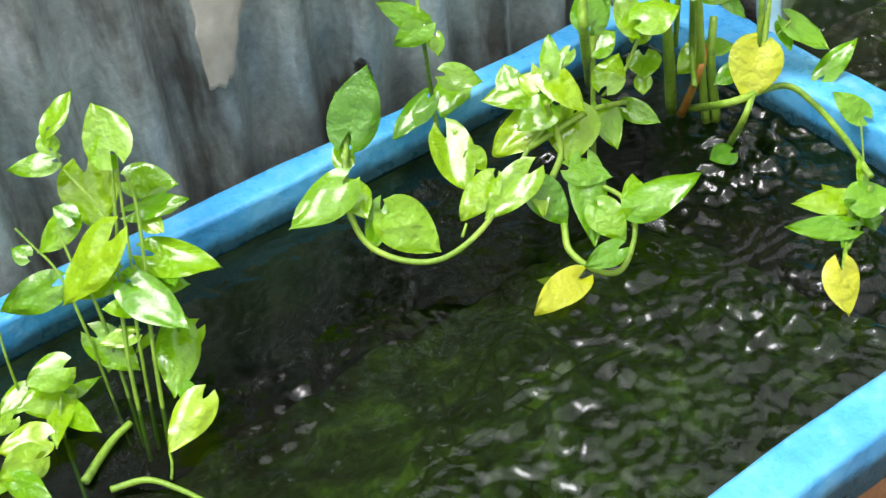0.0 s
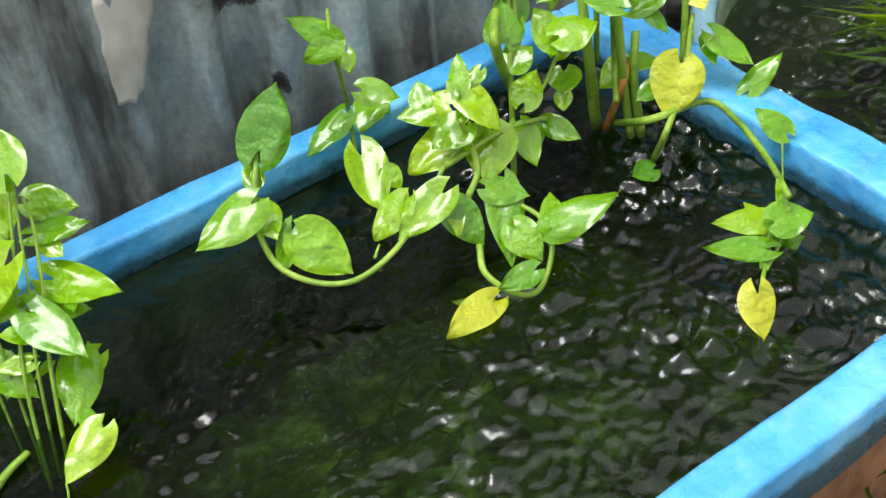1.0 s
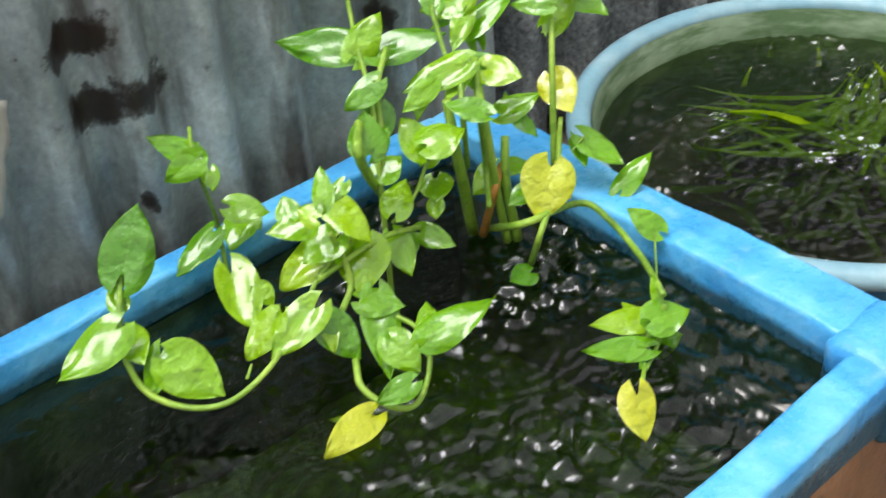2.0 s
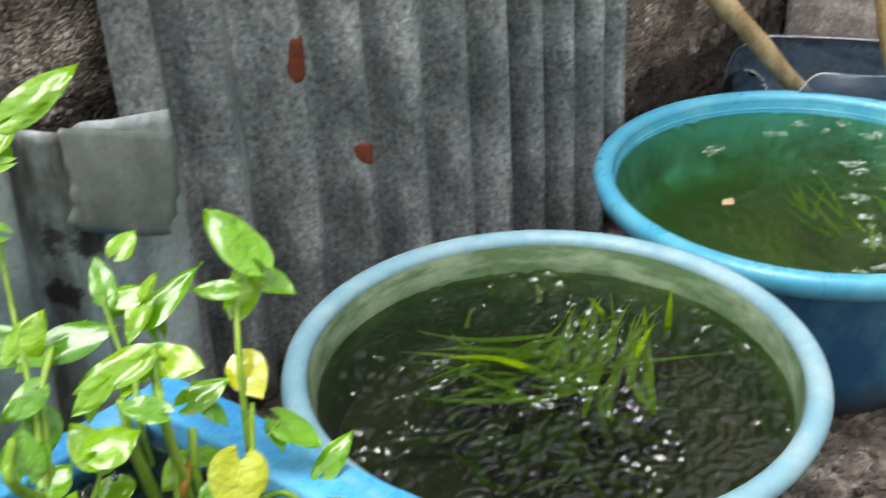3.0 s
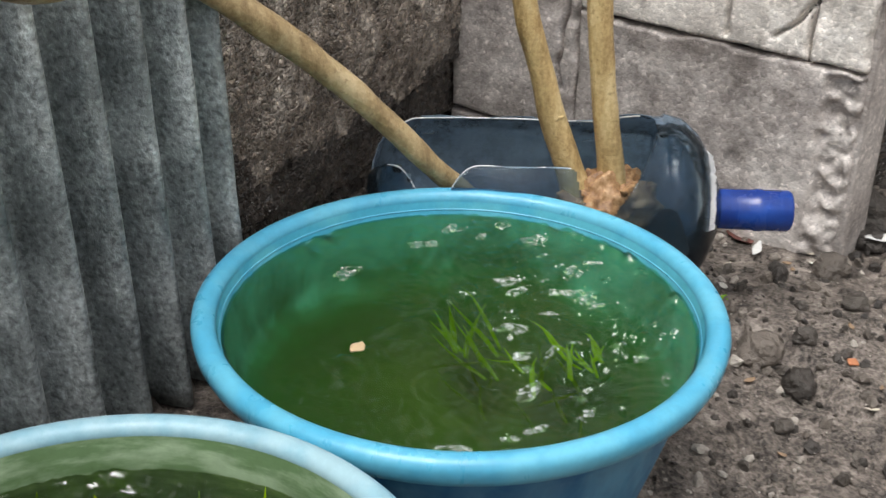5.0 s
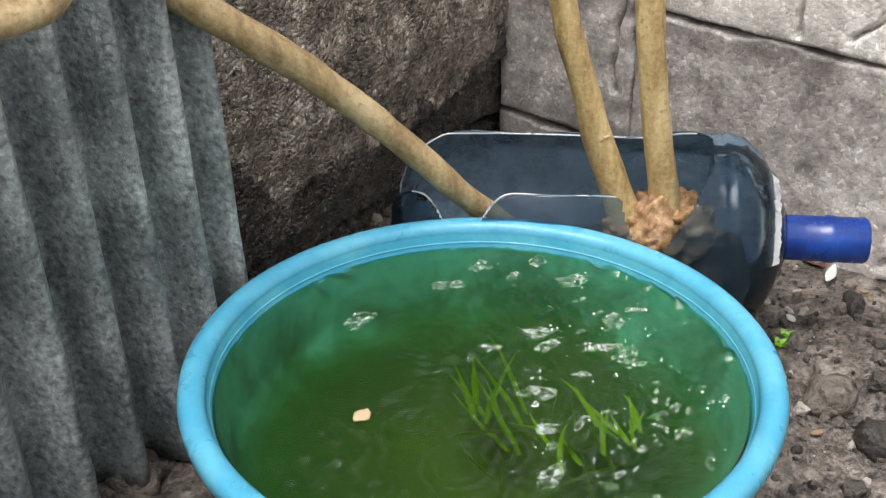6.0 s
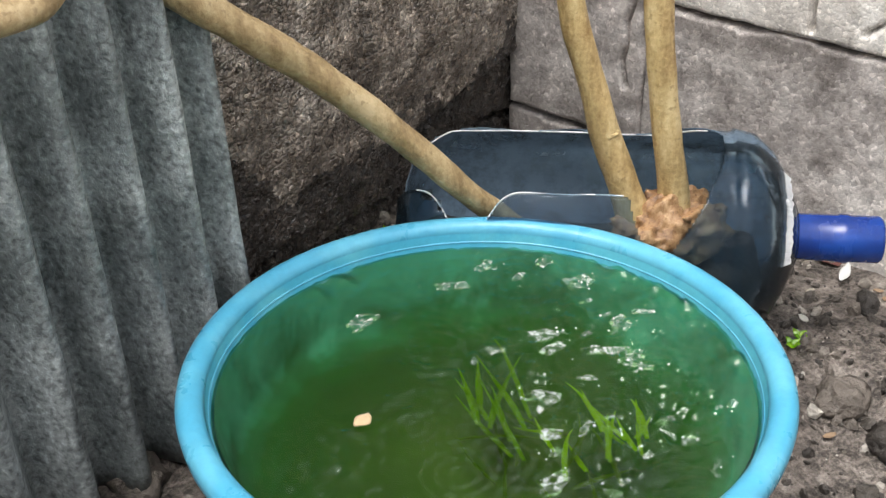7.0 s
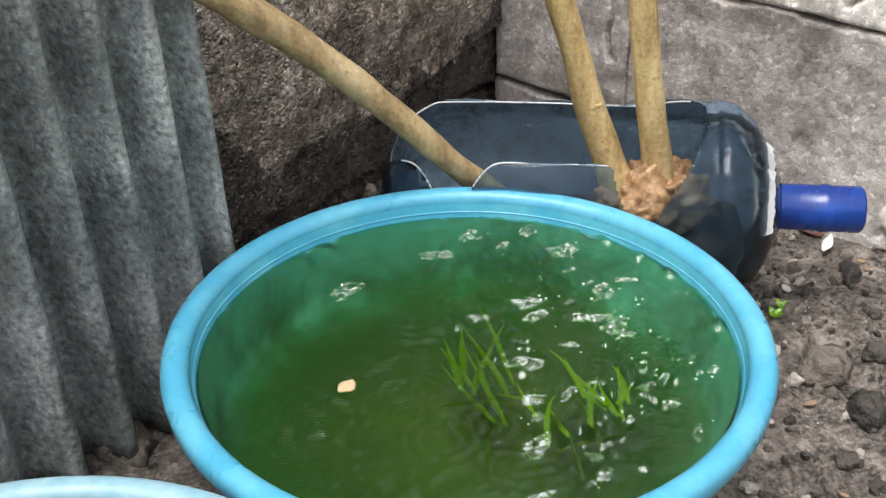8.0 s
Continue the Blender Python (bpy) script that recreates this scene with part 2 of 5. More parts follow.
OLD_ZINC = metal_material("stained_zinc", (0.155, 0.18, 0.18), (0.37, 0.425, 0.425), (0.63, 0.705, 0.71), (0.045, 0.032, 0.022), 0.50, 0.22,
                          ((1.215, 0.424, 0.060, 0.020), (1.195, 0.484, 0.040, 0.020), (1.222, 0.326, 0.006, 0.014), (1.528, 0.445, 0.030, 0.024), (1.500, 0.392, 0.012, 0.016)))
RUST = plastic_material("rust", (0.20, 0.045, 0.018), (0.09, 0.025, 0.014), 0.8)
BLUE = plastic_material("blue_basin_plastic", (0.07, 0.345, 0.52), (0.115, 0.42, 0.57), 0.24)
# Basin outer walls: far darker blue than the rims, greyer towards the foot.
BLUE_SIDE = plastic_material("dark_scuffed_side_plastic", (0.012, 0.105, 0.24), (0.085, 0.26, 0.40), 0.42, 10, (0.045, 0.050, 0.048), 0.045, stretch=(1, 1, 0.4))
PALE_BLUE = plastic_material("faded_basin_plastic", (0.21, 0.385, 0.465), (0.32, 0.48, 0.535), 0.3)
PAINT = paint_material()

# ---- building helpers ----


def part(name, bm, material, parent=None, label="", smooth=True):
    me = bpy.data.meshes.new(name)
    bm.to_mesh(me)
    bm.free()
    for mat in material if isinstance(material, (list, tuple)) else (material,):
        me.materials.append(mat)
    if smooth:
        me.polygons.foreach_set("use_smooth", [True] * len(me.polygons))
    ob = new(name, me)
    if parent is not None:
        ob.parent = parent
    if label:
        ob["label"] = label
    return ob


def thing(name, label, category, at=(0, 0, 0), turn=0.0, group="", kind=""):
    ob = new(name)
    ob.matrix_world = pose(*at, 0, 0, turn)
    return tagged(ob, label, category, group, kind)


def box(bm, lo, hi, bevel=0.0, segments=2):
    c = [(a + b) / 2 for a, b in zip(lo, hi)]
    s = [b - a for a, b in zip(lo, hi)]
    r = bmesh.ops.create_cube(bm, size=1.0, matrix=Matrix.LocRotScale(c, None, s))
    if bevel:
        edges = list({ed for v in r["verts"] for ed in v.link_edges})
        bmesh.ops.bevel(bm, geom=edges, offset=bevel, segments=segments, affect="EDGES", profile=0.5)
    return bm


def lathe(profile, n=96, closed=False):
    """A body turned about z from (radius, height) pairs."""
    bm = bmesh.new()
    rings = []
    for r, z in profile:
        if r < 1e-6:
            rings.append([bm.verts.new((0, 0, z))])
        else:
            rings.append([bm.verts.new((r * math.cos(2 * math.pi * i / n), r * math.sin(2 * math.pi * i / n), z)) for i in range(n)])
    pairs = list(zip(rings, rings[1:])) + ([(rings[-1], rings[0])] if closed else [])
    for a, b in pairs:
        for i in range(n):
            j = (i + 1) % n
            if len(a) == 1:
                bm.faces.new((a[0], b[j], b[i]))
            elif len(b) == 1:
                bm.faces.new((a[i], a[j], b[0]))
            else:
                bm.faces.new((a[i], a[j], b[j], b[i]))
    bmesh.ops.recalc_face_normals(bm, faces=bm.faces)
    return bm


def smooth_path(points, steps):
    """Points along a Catmull-Rom curve through the given points."""
    pts = [Vector(p) for p in points]
    pts = [2 * pts[0] - pts[1], *pts, 2 * pts[-1] - pts[-2]]
    out = []
    for k in range(1, len(pts) - 2):
        a, b, c, d = pts[k - 1:k + 3]
        for i in range(steps):
            t = i / steps
            out.append(0.5 * (2 * b + (c - a) * t + (2 * a - 5 * b + 4 * c - d) * t * t + (3 * b - a - 3 * c + d) * t ** 3))
    return out + [pts[-2]]


def tube(bm, points, radii, sides=10, steps=6, lumps=0.0, seed=0.0):
    """A closed rod along points; radii are given at the points."""
    path = smooth_path(points, steps)
    ids = [i / (len(path) - 1) * (len(radii) - 1) for i in range(len(path))]
    rs = [radii[int(i)] + (radii[min(int(i) + 1, len(radii) - 1)] - radii[int(i)]) * (i - int(i)) for i in ids]
    rings, side = [], None
    for k, p in enumerate(path):
        d = (path[min(k + 1, len(path) - 1)] - path[max(k - 1, 0)]).normalized()
        side = d.orthogonal() if side is None else side - d * side.dot(d)
        side.normalize()
        up = d.cross(side)
        ring = []
        for i in range(sides):
            a = 2 * math.pi * i / sides
            way = side * math.cos(a) + up * math.sin(a)
            r = rs[k] * (1 + lumps * noise.noise(p * 22 + way * 0.9 + Vector((seed, seed, 0))))
            ring.append(bm.verts.new(p + way * r))
        rings.append(ring)
    for a, b in zip(rings, rings[1:]):
        for i in range(sides):
            j = (i + 1) % sides
            bm.faces.new((a[i], a[j], b[j], b[i]))
    bm.faces.new(rings[0][::-1])
    bm.faces.new(rings[-1])
    return bm


def slab(nx, ny, place, thick):
    """A thick sheet: place(u, v) gives a point and thick(u, v) the way to its back, for u and v from 0 to 1."""
    bm = bmesh.new()
    front = [[bm.verts.new(place(i / nx, j / ny)) for i in range(nx + 1)] for j in range(ny + 1)]
    back = [[bm.verts.new(Vector(front[j][i].co) + Vector(thick(i / nx, j / ny))) for i in range(nx + 1)] for j in range(ny + 1)]
    for j in range(ny):
        for i in range(nx):
            bm.faces.new((front[j][i], front[j][i + 1], front[j + 1][i + 1], front[j + 1][i]))
            bm.faces.new((back[j][i], back[j + 1][i], back[j + 1][i + 1], back[j][i + 1]))
    for i in range(nx):
        bm.faces.new((front[0][i], back[0][i], back[0][i + 1], front[0][i + 1]))
        bm.faces.new((front[ny][i], front[ny][i + 1], back[ny][i + 1], back[ny][i]))
    for j in range(ny):
        bm.faces.new((front[j][0], front[j + 1][0], back[j + 1][0], back[j][0]))
        bm.faces.new((front[j][nx], back[j][nx], back[j + 1][nx], front[j + 1][nx]))
    return bm


def ground_height(x, y):
    """The yard falls a little towards the viewer, with lumps."""
    fall = -0.055 * min(1.0, max(0.0, (1.62 - y) / 0.3)) if x < 1.6 else -0.055 * min(1.0, max(0.0, (1.5 - y) / 0.4))
    near = math.exp(-((x - 1.2) ** 2 + (y - 1.4) ** 2) / 6)
    p = Vector((x, y, 0))
    return fall + near * (0.012 * noise.noise(p * 7) + 0.006 * noise.noise(p * 21) + 0.003 * noise.noise(p * 55))


# ---- ground ----
def build_ground():
    n = 260
    span = [math.sinh((i / n - 0.5) * 2 * 5.0) / math.sinh(5.0) * 60.0 for i in range(n + 1)]
    bm = bmesh.new()
    grid = [[bm.verts.new((1.45 + x, 1.5 + y, ground_height(1.45 + x, 1.5 + y))) for x in span] for y in span]
    for j in range(n):
        for i in range(n):
            bm.faces.new((grid[j][i], grid[j][i + 1], grid[j + 1][i + 1], grid[j + 1][i]))
    ob = part("ground", bm, SOIL)
    return tagged(ob, "wet dark brown soil with grit and small stones", "ground", kind="structure")


build_ground()

# ---- walls ----
# The back wall runs at 31 degrees, the block wall leaves it in a corner and comes towards the viewer.
BACK_TURN, SIDE_TURN = 31.0, -65.02
CORNER = (1.503, 2.277)
BACK_CORNER = (1.486, 2.314)


def frame_at(origin, turn):
    return Matrix.Translation((*origin, 0)) @ pose(0, 0, 0, 0, 0, turn)


def build_back_wall():
    """Rough cast concrete, damp and broken towards its foot. x runs along it, -y is its face."""
    m = frame_at(BACK_CORNER, BACK_TURN)

    def face(u, v):
        x, z = 0.1 - 4.6 * (1 - u) ** 2, -0.1 + 1.6 * v ** 1.5
        p = Vector((x, 0, z))
        d = 0.020 * noise.noise(p * 3.1) + 0.010 * noise.noise(p * 9) + 0.005 * noise.noise(p * 27) + 0.0035 * noise.noise(p * 70)
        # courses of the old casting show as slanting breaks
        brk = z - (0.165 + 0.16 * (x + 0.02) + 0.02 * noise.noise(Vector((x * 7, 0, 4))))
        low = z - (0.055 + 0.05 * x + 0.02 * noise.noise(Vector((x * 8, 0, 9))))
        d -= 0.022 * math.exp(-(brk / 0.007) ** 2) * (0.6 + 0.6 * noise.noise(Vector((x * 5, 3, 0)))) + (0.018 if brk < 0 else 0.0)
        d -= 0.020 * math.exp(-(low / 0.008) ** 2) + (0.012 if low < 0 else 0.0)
        # upright cracks through the cast face
        for cx, c0, c1, seed in ((-0.381, 0.22, 0.40, 3.0), (-0.16, 0.06, 0.17, 8.0), (-0.62, 0.34, 0.52, 5.0)):
            off = x - cx - 0.010 * noise.noise(Vector((z * 22, seed, 0)))
            d -= 0.012 * math.exp(-(off / 0.0022) ** 2) * (1.0 if c0 < z < c1 else 0.0)
        return (x, -d - 0.012, z)

    ob = part("wall_north", slab(620, 230, face, lambda u, v: (0, 0.14, 0)), (DARK_WALL, WET_AND_SHADED_WALL))
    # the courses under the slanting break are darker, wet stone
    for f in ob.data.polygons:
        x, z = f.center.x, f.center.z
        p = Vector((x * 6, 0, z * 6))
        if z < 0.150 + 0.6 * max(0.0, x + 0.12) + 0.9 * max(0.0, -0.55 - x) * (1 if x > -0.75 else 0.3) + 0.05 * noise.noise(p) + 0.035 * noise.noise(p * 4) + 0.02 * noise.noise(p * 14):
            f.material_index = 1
    ob.matrix_world = m
    return tagged(ob, "rough damp dark brown concrete wall", "wall", kind="structure")


def build_block_wall():
    wall = thing("wall_east", "grey concrete block wall with broken plaster and open joints", "wall", (*CORNER, 0), SIDE_TURN, kind="structure")
    bm = box(bmesh.new(), (-0.06, 0.030, -0.1), (0.677, 0.115, 1.025))
    part("core", bm, MORTAR, wall)
    blocks = [(-0.05, 0.208, -0.1, 0.072), (-0.045, 0.210, 0.080, 0.52), (0.212, 0.690, -0.1, 0.307), (0.212, 0.60, 0.312, 0.50), (0.604, 0.690, 0.312, 0.50), (-0.045, 0.40, 0.525, 0.78), (0.403, 0.690, 0.505, 0.78), (-0.045, 0.205, 0.785, 1.03), (0.209, 0.690, 0.785, 1.03)]
    for k, (x0, x1, z0, z1) in enumerate(blocks):
        seed = k * 7.3

        def face(u, v):
            x, z = x0 + (x1 - x0) * u, z0 + (z1 - z0) * v
            edge = min(u * (x1 - x0), (1 - u) * (x1 - x0), v * (z1 - z0), (1 - v) * (z1 - z0))
            p = Vector((x, seed, z))
            wob = 0.007 * noise.noise(p * 14) + 0.003 * noise.noise(p * 45)
            d = 0.005 * noise.noise(p * 5) + 0.0016 * noise.noise(p * 24) + 0.0009 * noise.noise(p * 66)
            d -= 0.007 * max(0.0, 1 - (edge + wob) / 0.005) ** 2
            d += 0.0016 * noise.noise(p * 38) * abs(noise.noise(p * 6)) * 2
            d -= 0.03 * max(0.0, noise.noise(Vector((x * 9, z * 9, 3.0))) - 0.42)
            for cx, c0, c1, lean in ((0.177, 0.16, 0.36, 0.07), (0.467, 0.325, 0.42, 0.1), (0.545, 0.335, 0.40, 0.9), (0.33, 0.40, 0.52, -0.2)):
                off = x - cx - lean * (z - c0) - 0.010 * noise.noise(Vector((z * 26, cx * 9, 0)))
                d -= 0.032 * math.exp(-(off / 0.0034) ** 2) * (1.0 if c0 < z < c1 else 0.0)
            # the broken end of the wall
            if x > 0.632 and z < 0.30:
                d -= 0.014 * min(1.0, (x - 0.632) / 0.008) * (1 + 1.5 * noise.noise(Vector((x * 22, 0, z * 34))) + 0.6 * noise.noise(Vector((x * 60, 0, z * 80))))
            return (x + wob * 0.6, -d, z + wob * 0.6)

        part("block", slab(int(12 + 260 * (x1 - x0)), int(10 + 180 * (z1 - z0)), face, lambda u, v: (0, 0.055, 0)), TOP_WALL if z0 > 0.31 else PALE_WALL, wall)
    bm = box(bmesh.new(), (0.677, 0.02, -0.1), (0.697, 0.118, 1.02), 0.004, 2)
    part("end_render", bm, PALE_WALL, wall)
    return wall


build_back_wall()
build_block_wall()


def build_far_wall():
    """A yard wall put behind the block wall's end, near-black to imitate shade."""
    def face(u, v):
        x, z = 2.6 * u, -0.1 + 1.6 * v
        p = Vector((x, 7, z))
        return (x, -0.02 * noise.noise(p * 4) - 0.008 * noise.noise(p * 15), z)

    ob = part("wall_yard", slab(120, 60, face, lambda u, v: (0, 0.12, 0)), WET_AND_SHADED_WALL)
    ob.matrix_world = frame_at((1.72, 1.905), -10.0)
    return tagged(ob, "near-black yard wall standing in for shade", "wall", kind="structure")


build_far_wall()


def build_unseen_side(name, label, origin, turn, length, height):
    """An unseen plain rendered wall, added to close the yard and shape its light."""
    def face(u, v):
        x, z = length * u, -0.15 + (height + 0.15) * v
        p = Vector((x, 11, z))
        return (x, -0.02 * noise.noise(p * 1.5) - 0.006 * noise.noise(p * 9), z)

    ob = part(name, slab(80, 40, face, lambda u, v: (0, 0.14, 0)), TOP_WALL)
    ob.matrix_world = frame_at(origin, turn)
    return tagged(ob, label, "wall", kind="structure")


build_unseen_side("wall_south", "unseen plain pale wall added to close the yard", (3.9, -2.0), 180.0, 6.4, 1.6)
build_unseen_side("wall_west", "unseen plain pale wall added at the yard end", (-2.4, -2.1), 90.0, 2.1, 1.6)
build_unseen_side("wall_gate_side", "unseen plain pale wall added beside the yard", (3.9, 1.95), -90.0, 4.0, 1.6)

# ---- corrugated sheets ----


def relief(x, z, depth, ridge, flat=9.0):
    """How far the corrugated face stands out at x, z."""
    w = math.cos(2 * math.pi * ridge(x)) * min(1.0, max(0.0, (flat - x) / 0.08))
    y = -depth / 2 * (1 - 2 * ((1 - w) / 2) ** 1.1)
    return y + 0.003 * noise.noise(Vector((x * 4, 2.0, z * 4))) + 0.0018 * noise.noise(Vector((x * 30, 5.0, z * 16)))


def build_sheet(name, label, origin, turn, length, z0, z1, pitch, depth, material, ridge, flat=9.0, lean=0.0, hem=None, top=None, shear=0.0):
    m = frame_at(origin, turn)
    nx, nz = int(length / pitch * 14), 44

    def place(u, v):
        x = length * u
        lo = z0 + (hem(x) if hem else 0.0)
        hi = z1 + (top(x) if top else 0.0)
        z = lo + (hi - lo) * v
        return (x + shear * (z - 0.3), relief(x, z, depth, ridge, flat) + lean * (z - z0), z)

    ob = part(name, slab(nx, nz, place, lambda u, v: (0, 0.0012, 0)), material)
    ob.matrix_world = m
    return tagged(ob, label, "metal sheet")


SHEET_TURN = 24.905
# where the crests lie along the sheet: the pitch narrows as the old sheet is stretched out of true
CRESTS = [-0.13, -0.045, 0.030, 0.108, 0.211, 0.298, 0.385, 0.465, 0.538, 0.603, 0.666, 0.727, 0.790]


def RIDGES(x):
    for k, (a, b) in enumerate(zip(CRESTS, CRESTS[1:])):
        if x < b:
            return k + (x - a) / (b - a)
    return len(CRESTS) - 1.0


def LEFT_RIDGES(x):
    return (x - 1.377) / 0.072


sheet = build_sheet("corrugated_sheet", "grey weathered corrugated zinc sheet leaning on the wall", (0.176, 1.447), SHEET_TURN, 0.782, 0.008, 1.12, 0.064, 0.052, ZINC, RIDGES, hem=lambda x: 0.008 * noise.noise(Vector((x * 18, 3, 0))), shear=-0.045)
left_sheet = build_sheet("stained_sheet", "pale stained corrugated iron sheet standing behind the tub", (-1.114, 0.253), 36.2, 1.64, 0.03, 0.58, 0.072, 0.030, OLD_ZINC, LEFT_RIDGES, 1.58, top=lambda x: -0.20 * max(0.0, x - 1.36))

# ---- tub ----
TUB_TURN = 36.19
RIM = 0.306


def build_tub():
    tub = thing("pond_tub", "rectangular wooden tub with thick blue painted rim, full of water", "tub", (0, 0, 0), TUB_TURN)
    x0, x1, y0, y1, base = -0.45, 0.807, 0.292, 0.808, -0.06
    # u along the tub, v across it; the paint covers the rim and the inside
    for name, lo, hi in (("rim_back", (x0, y1 - 0.030, 0.252), (x1 - 0.052, y1, RIM)), ("rim_front", (x0, y0, 0.250), (x1 - 0.052, y0 + 0.037, RIM)),
                         ("rim_side", (x1 - 0.054, y0, 0.250), (x1, y1, RIM))):
        bm = box(bmesh.new(), lo, hi, 0.005, 3)
        long = 0 if hi[0] - lo[0] > hi[1] - lo[1] else 1
        for c in range(1, 60):
            co = [0, 0, 0]
            co[long] = lo[long] + (hi[long] - lo[long]) * c / 60
            no = [0, 0, 0]
            no[long] = 1
            bmesh.ops.bisect_plane(bm, geom=bm.verts[:] + bm.edges[:] + bm.faces[:], plane_co=co, plane_no=no)
        for v in bm.verts:
            p = v.co.copy()
            v.co += Vector((noise.noise(p * 9), noise.noise(p * 9 + Vector((7, 0, 0))), noise.noise(p * 9 + Vector((0, 7, 0))))) * 0.0030 + Vector((0, 0, 0.0018 * noise.noise(p * 40)))
        part(name, bm, PAINT, tub)
    for name, lo, hi in (("wall_front", (x0, y0 + 0.006, base), (x1 - 0.006, y0 + 0.03, 0.255)), ("wall_back", (x0, y1 - 0.024, base), (x1 - 0.006, y1 - 0.004, 0.255)),
                         ("wall_side", (x1 - 0.045, y0 + 0.032, base), (x1 - 0.006, y1 - 0.03, 0.255)), ("wall_end", (x0 - 0.03, y0, base), (x0, y1, RIM))):
        part(name, box(bmesh.new(), lo, hi, 0.003, 1), WOOD, tub)
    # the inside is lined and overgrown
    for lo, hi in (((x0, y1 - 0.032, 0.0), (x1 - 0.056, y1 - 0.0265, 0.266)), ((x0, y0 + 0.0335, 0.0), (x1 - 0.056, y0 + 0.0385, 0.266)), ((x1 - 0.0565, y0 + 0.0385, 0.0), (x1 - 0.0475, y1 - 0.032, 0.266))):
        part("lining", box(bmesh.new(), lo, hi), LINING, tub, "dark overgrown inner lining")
    # cap over the front corner
    bm = box(bmesh.new(), (x1 - 0.072, y0 - 0.005, 0.232), (x1 + 0.005, y0 + 0.062, RIM + 0.005), 0.016, 4)
    bmesh.ops.subdivide_edges(bm, edges=bm.edges[:], cuts=2, use_grid_fill=True)
    for v in bm.verts:
        p = v.co.copy()
        v.co += Vector((noise.noise(p * 30), noise.noise(p * 30 + Vector((7, 0, 0))), noise.noise(p * 30 + Vector((0, 7, 0))))) * 0.0035
    part("corner_cap", bm, PAINT, tub, "lumpy blue painted corner cap")
    def bed(u, v):
        x, y = x0 + (x1 - 0.05 - x0) * u, y0 + 0.03 + (y1 - y0 - 0.06) * v
        p = Vector((x, y, 0))
        heap = math.exp(-((x - 0.42) / 0.30) ** 2 - ((y - 0.48) / 0.16) ** 2)
        return (x, y, 0.06 + 0.135 * heap + (0.016 + 0.02 * heap) * (noise.noise(p * 16) + 0.6 * noise.noise(p * 40)))

    part("weed_bed", slab(150, 70, bed, lambda u, v: (0, 0, -0.06)), TUB_BED, tub, "olive weed and mud on the bottom")
    return tub


WOOD = bark_material("brown_board", (0.10, 0.045, 0.018), (0.22, 0.10, 0.04), (0.32, 0.16, 0.07), 12)
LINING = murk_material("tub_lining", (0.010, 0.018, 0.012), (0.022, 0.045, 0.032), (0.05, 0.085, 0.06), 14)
TUB_BED = murk_material("tub_mud", (0.008, 0.016, 0.002), (0.048, 0.080, 0.013), (0.20, 0.26, 0.045), 22)
build_tub()


def water_sheet(name, label, bm, material):
    ob = part(name, bm, material)
    return tagged(ob, label, "water", kind="structure")


def ripples(xy, drops, seed, spread, strong=0.0009, rough=0.0036):
    """Heights of rain rings and small chop at the points xy; drops fall within the box spread."""
    rng = np.random.RandomState(seed)
    h = np.zeros(len(xy))
    for _ in range(drops):
        c = np.array([spread[0] + (spread[1] - spread[0]) * rng.uniform(0, 1) ** 0.75, rng.uniform(spread[2], spread[3])])
        r0, lam = rng.uniform(0.004, 0.055), rng.uniform(0.009, 0.016)
        d = np.hypot(xy[:, 0] - c[0], xy[:, 1] - c[1])
        h += strong * rng.uniform(0.3, 1.5) / (1 + r0 * 32) * np.exp(-((d - r0) / (lam * 1.6)) ** 2) * np.cos(2 * np.pi * (d - r0) / lam)
    chop, gust = np.zeros(len(xy)), np.zeros(len(xy))
    for _ in range(60):
        a, lam = rng.uniform(0, 2 * np.pi), rng.uniform(0.011, 0.036)
        chop += rough * lam * np.sin(2 * np.pi * (xy[:, 0] * math.cos(a) + xy[:, 1] * math.sin(a)) / lam + rng.uniform(0, 6.28))
    for _ in range(8):
        a, lam = rng.uniform(0, 2 * np.pi), rng.uniform(0.10, 0.25)
        gust += np.sin(2 * np.pi * (xy[:, 0] * math.cos(a) + xy[:, 1] * math.sin(a)) / lam + rng.uniform(0, 6.28)) / 2.8
    return h + chop * np.clip(0.55 + 0.75 * gust, 0.10, 2.2)


def mesh_object(name, xyz, faces, material):
    me = bpy.data.meshes.new(name)
    me.from_pydata([tuple(p) for p in xyz], [], faces)
    me.materials.append(material)
    me.polygons.foreach_set("use_smooth", [True] * len(me.polygons))
    return new(name, me)


def build_tub_water():
    nx, ny = 520, 196
    gx, gy = np.meshgrid(np.linspace(-0.45, 0.752, nx + 1), np.linspace(0.329, 0.777, ny + 1))
    xy = np.stack([gx.ravel(), gy.ravel()], 1)
    # the sheet shelters the far end, so the water is calmer there
    open_air = 0.32 + 1.5 * np.clip((xy[:, 0] - 0.24 - 0.35 * (xy[:, 1] - 0.33)) / 0.40, 0, 1)
    xyz = np.concatenate([xy, (open_air * ripples(xy, 150, 3, (-0.45, 0.76, 0.32, 0.78), 0.0008, 0.0095))[:, None]], 1)
    faces = [(j * (nx + 1) + i, j * (nx + 1) + i + 1, (j + 1) * (nx + 1) + i + 1, (j + 1) * (nx + 1) + i) for j in range(ny) for i in range(nx)]
    ob = mesh_object("water_tub", xyz, faces, water_material("tub_water", (0.40, 0.53, 0.27), 50.0, 0.0016, 1.56))
    tagged(ob, "dark clear pond water rippled by rain", "water", kind="structure")
    ob.matrix_world = pose(0, 0, 0.269, 0, 0, TUB_TURN)


build_tub_water()

# ---- basins ----


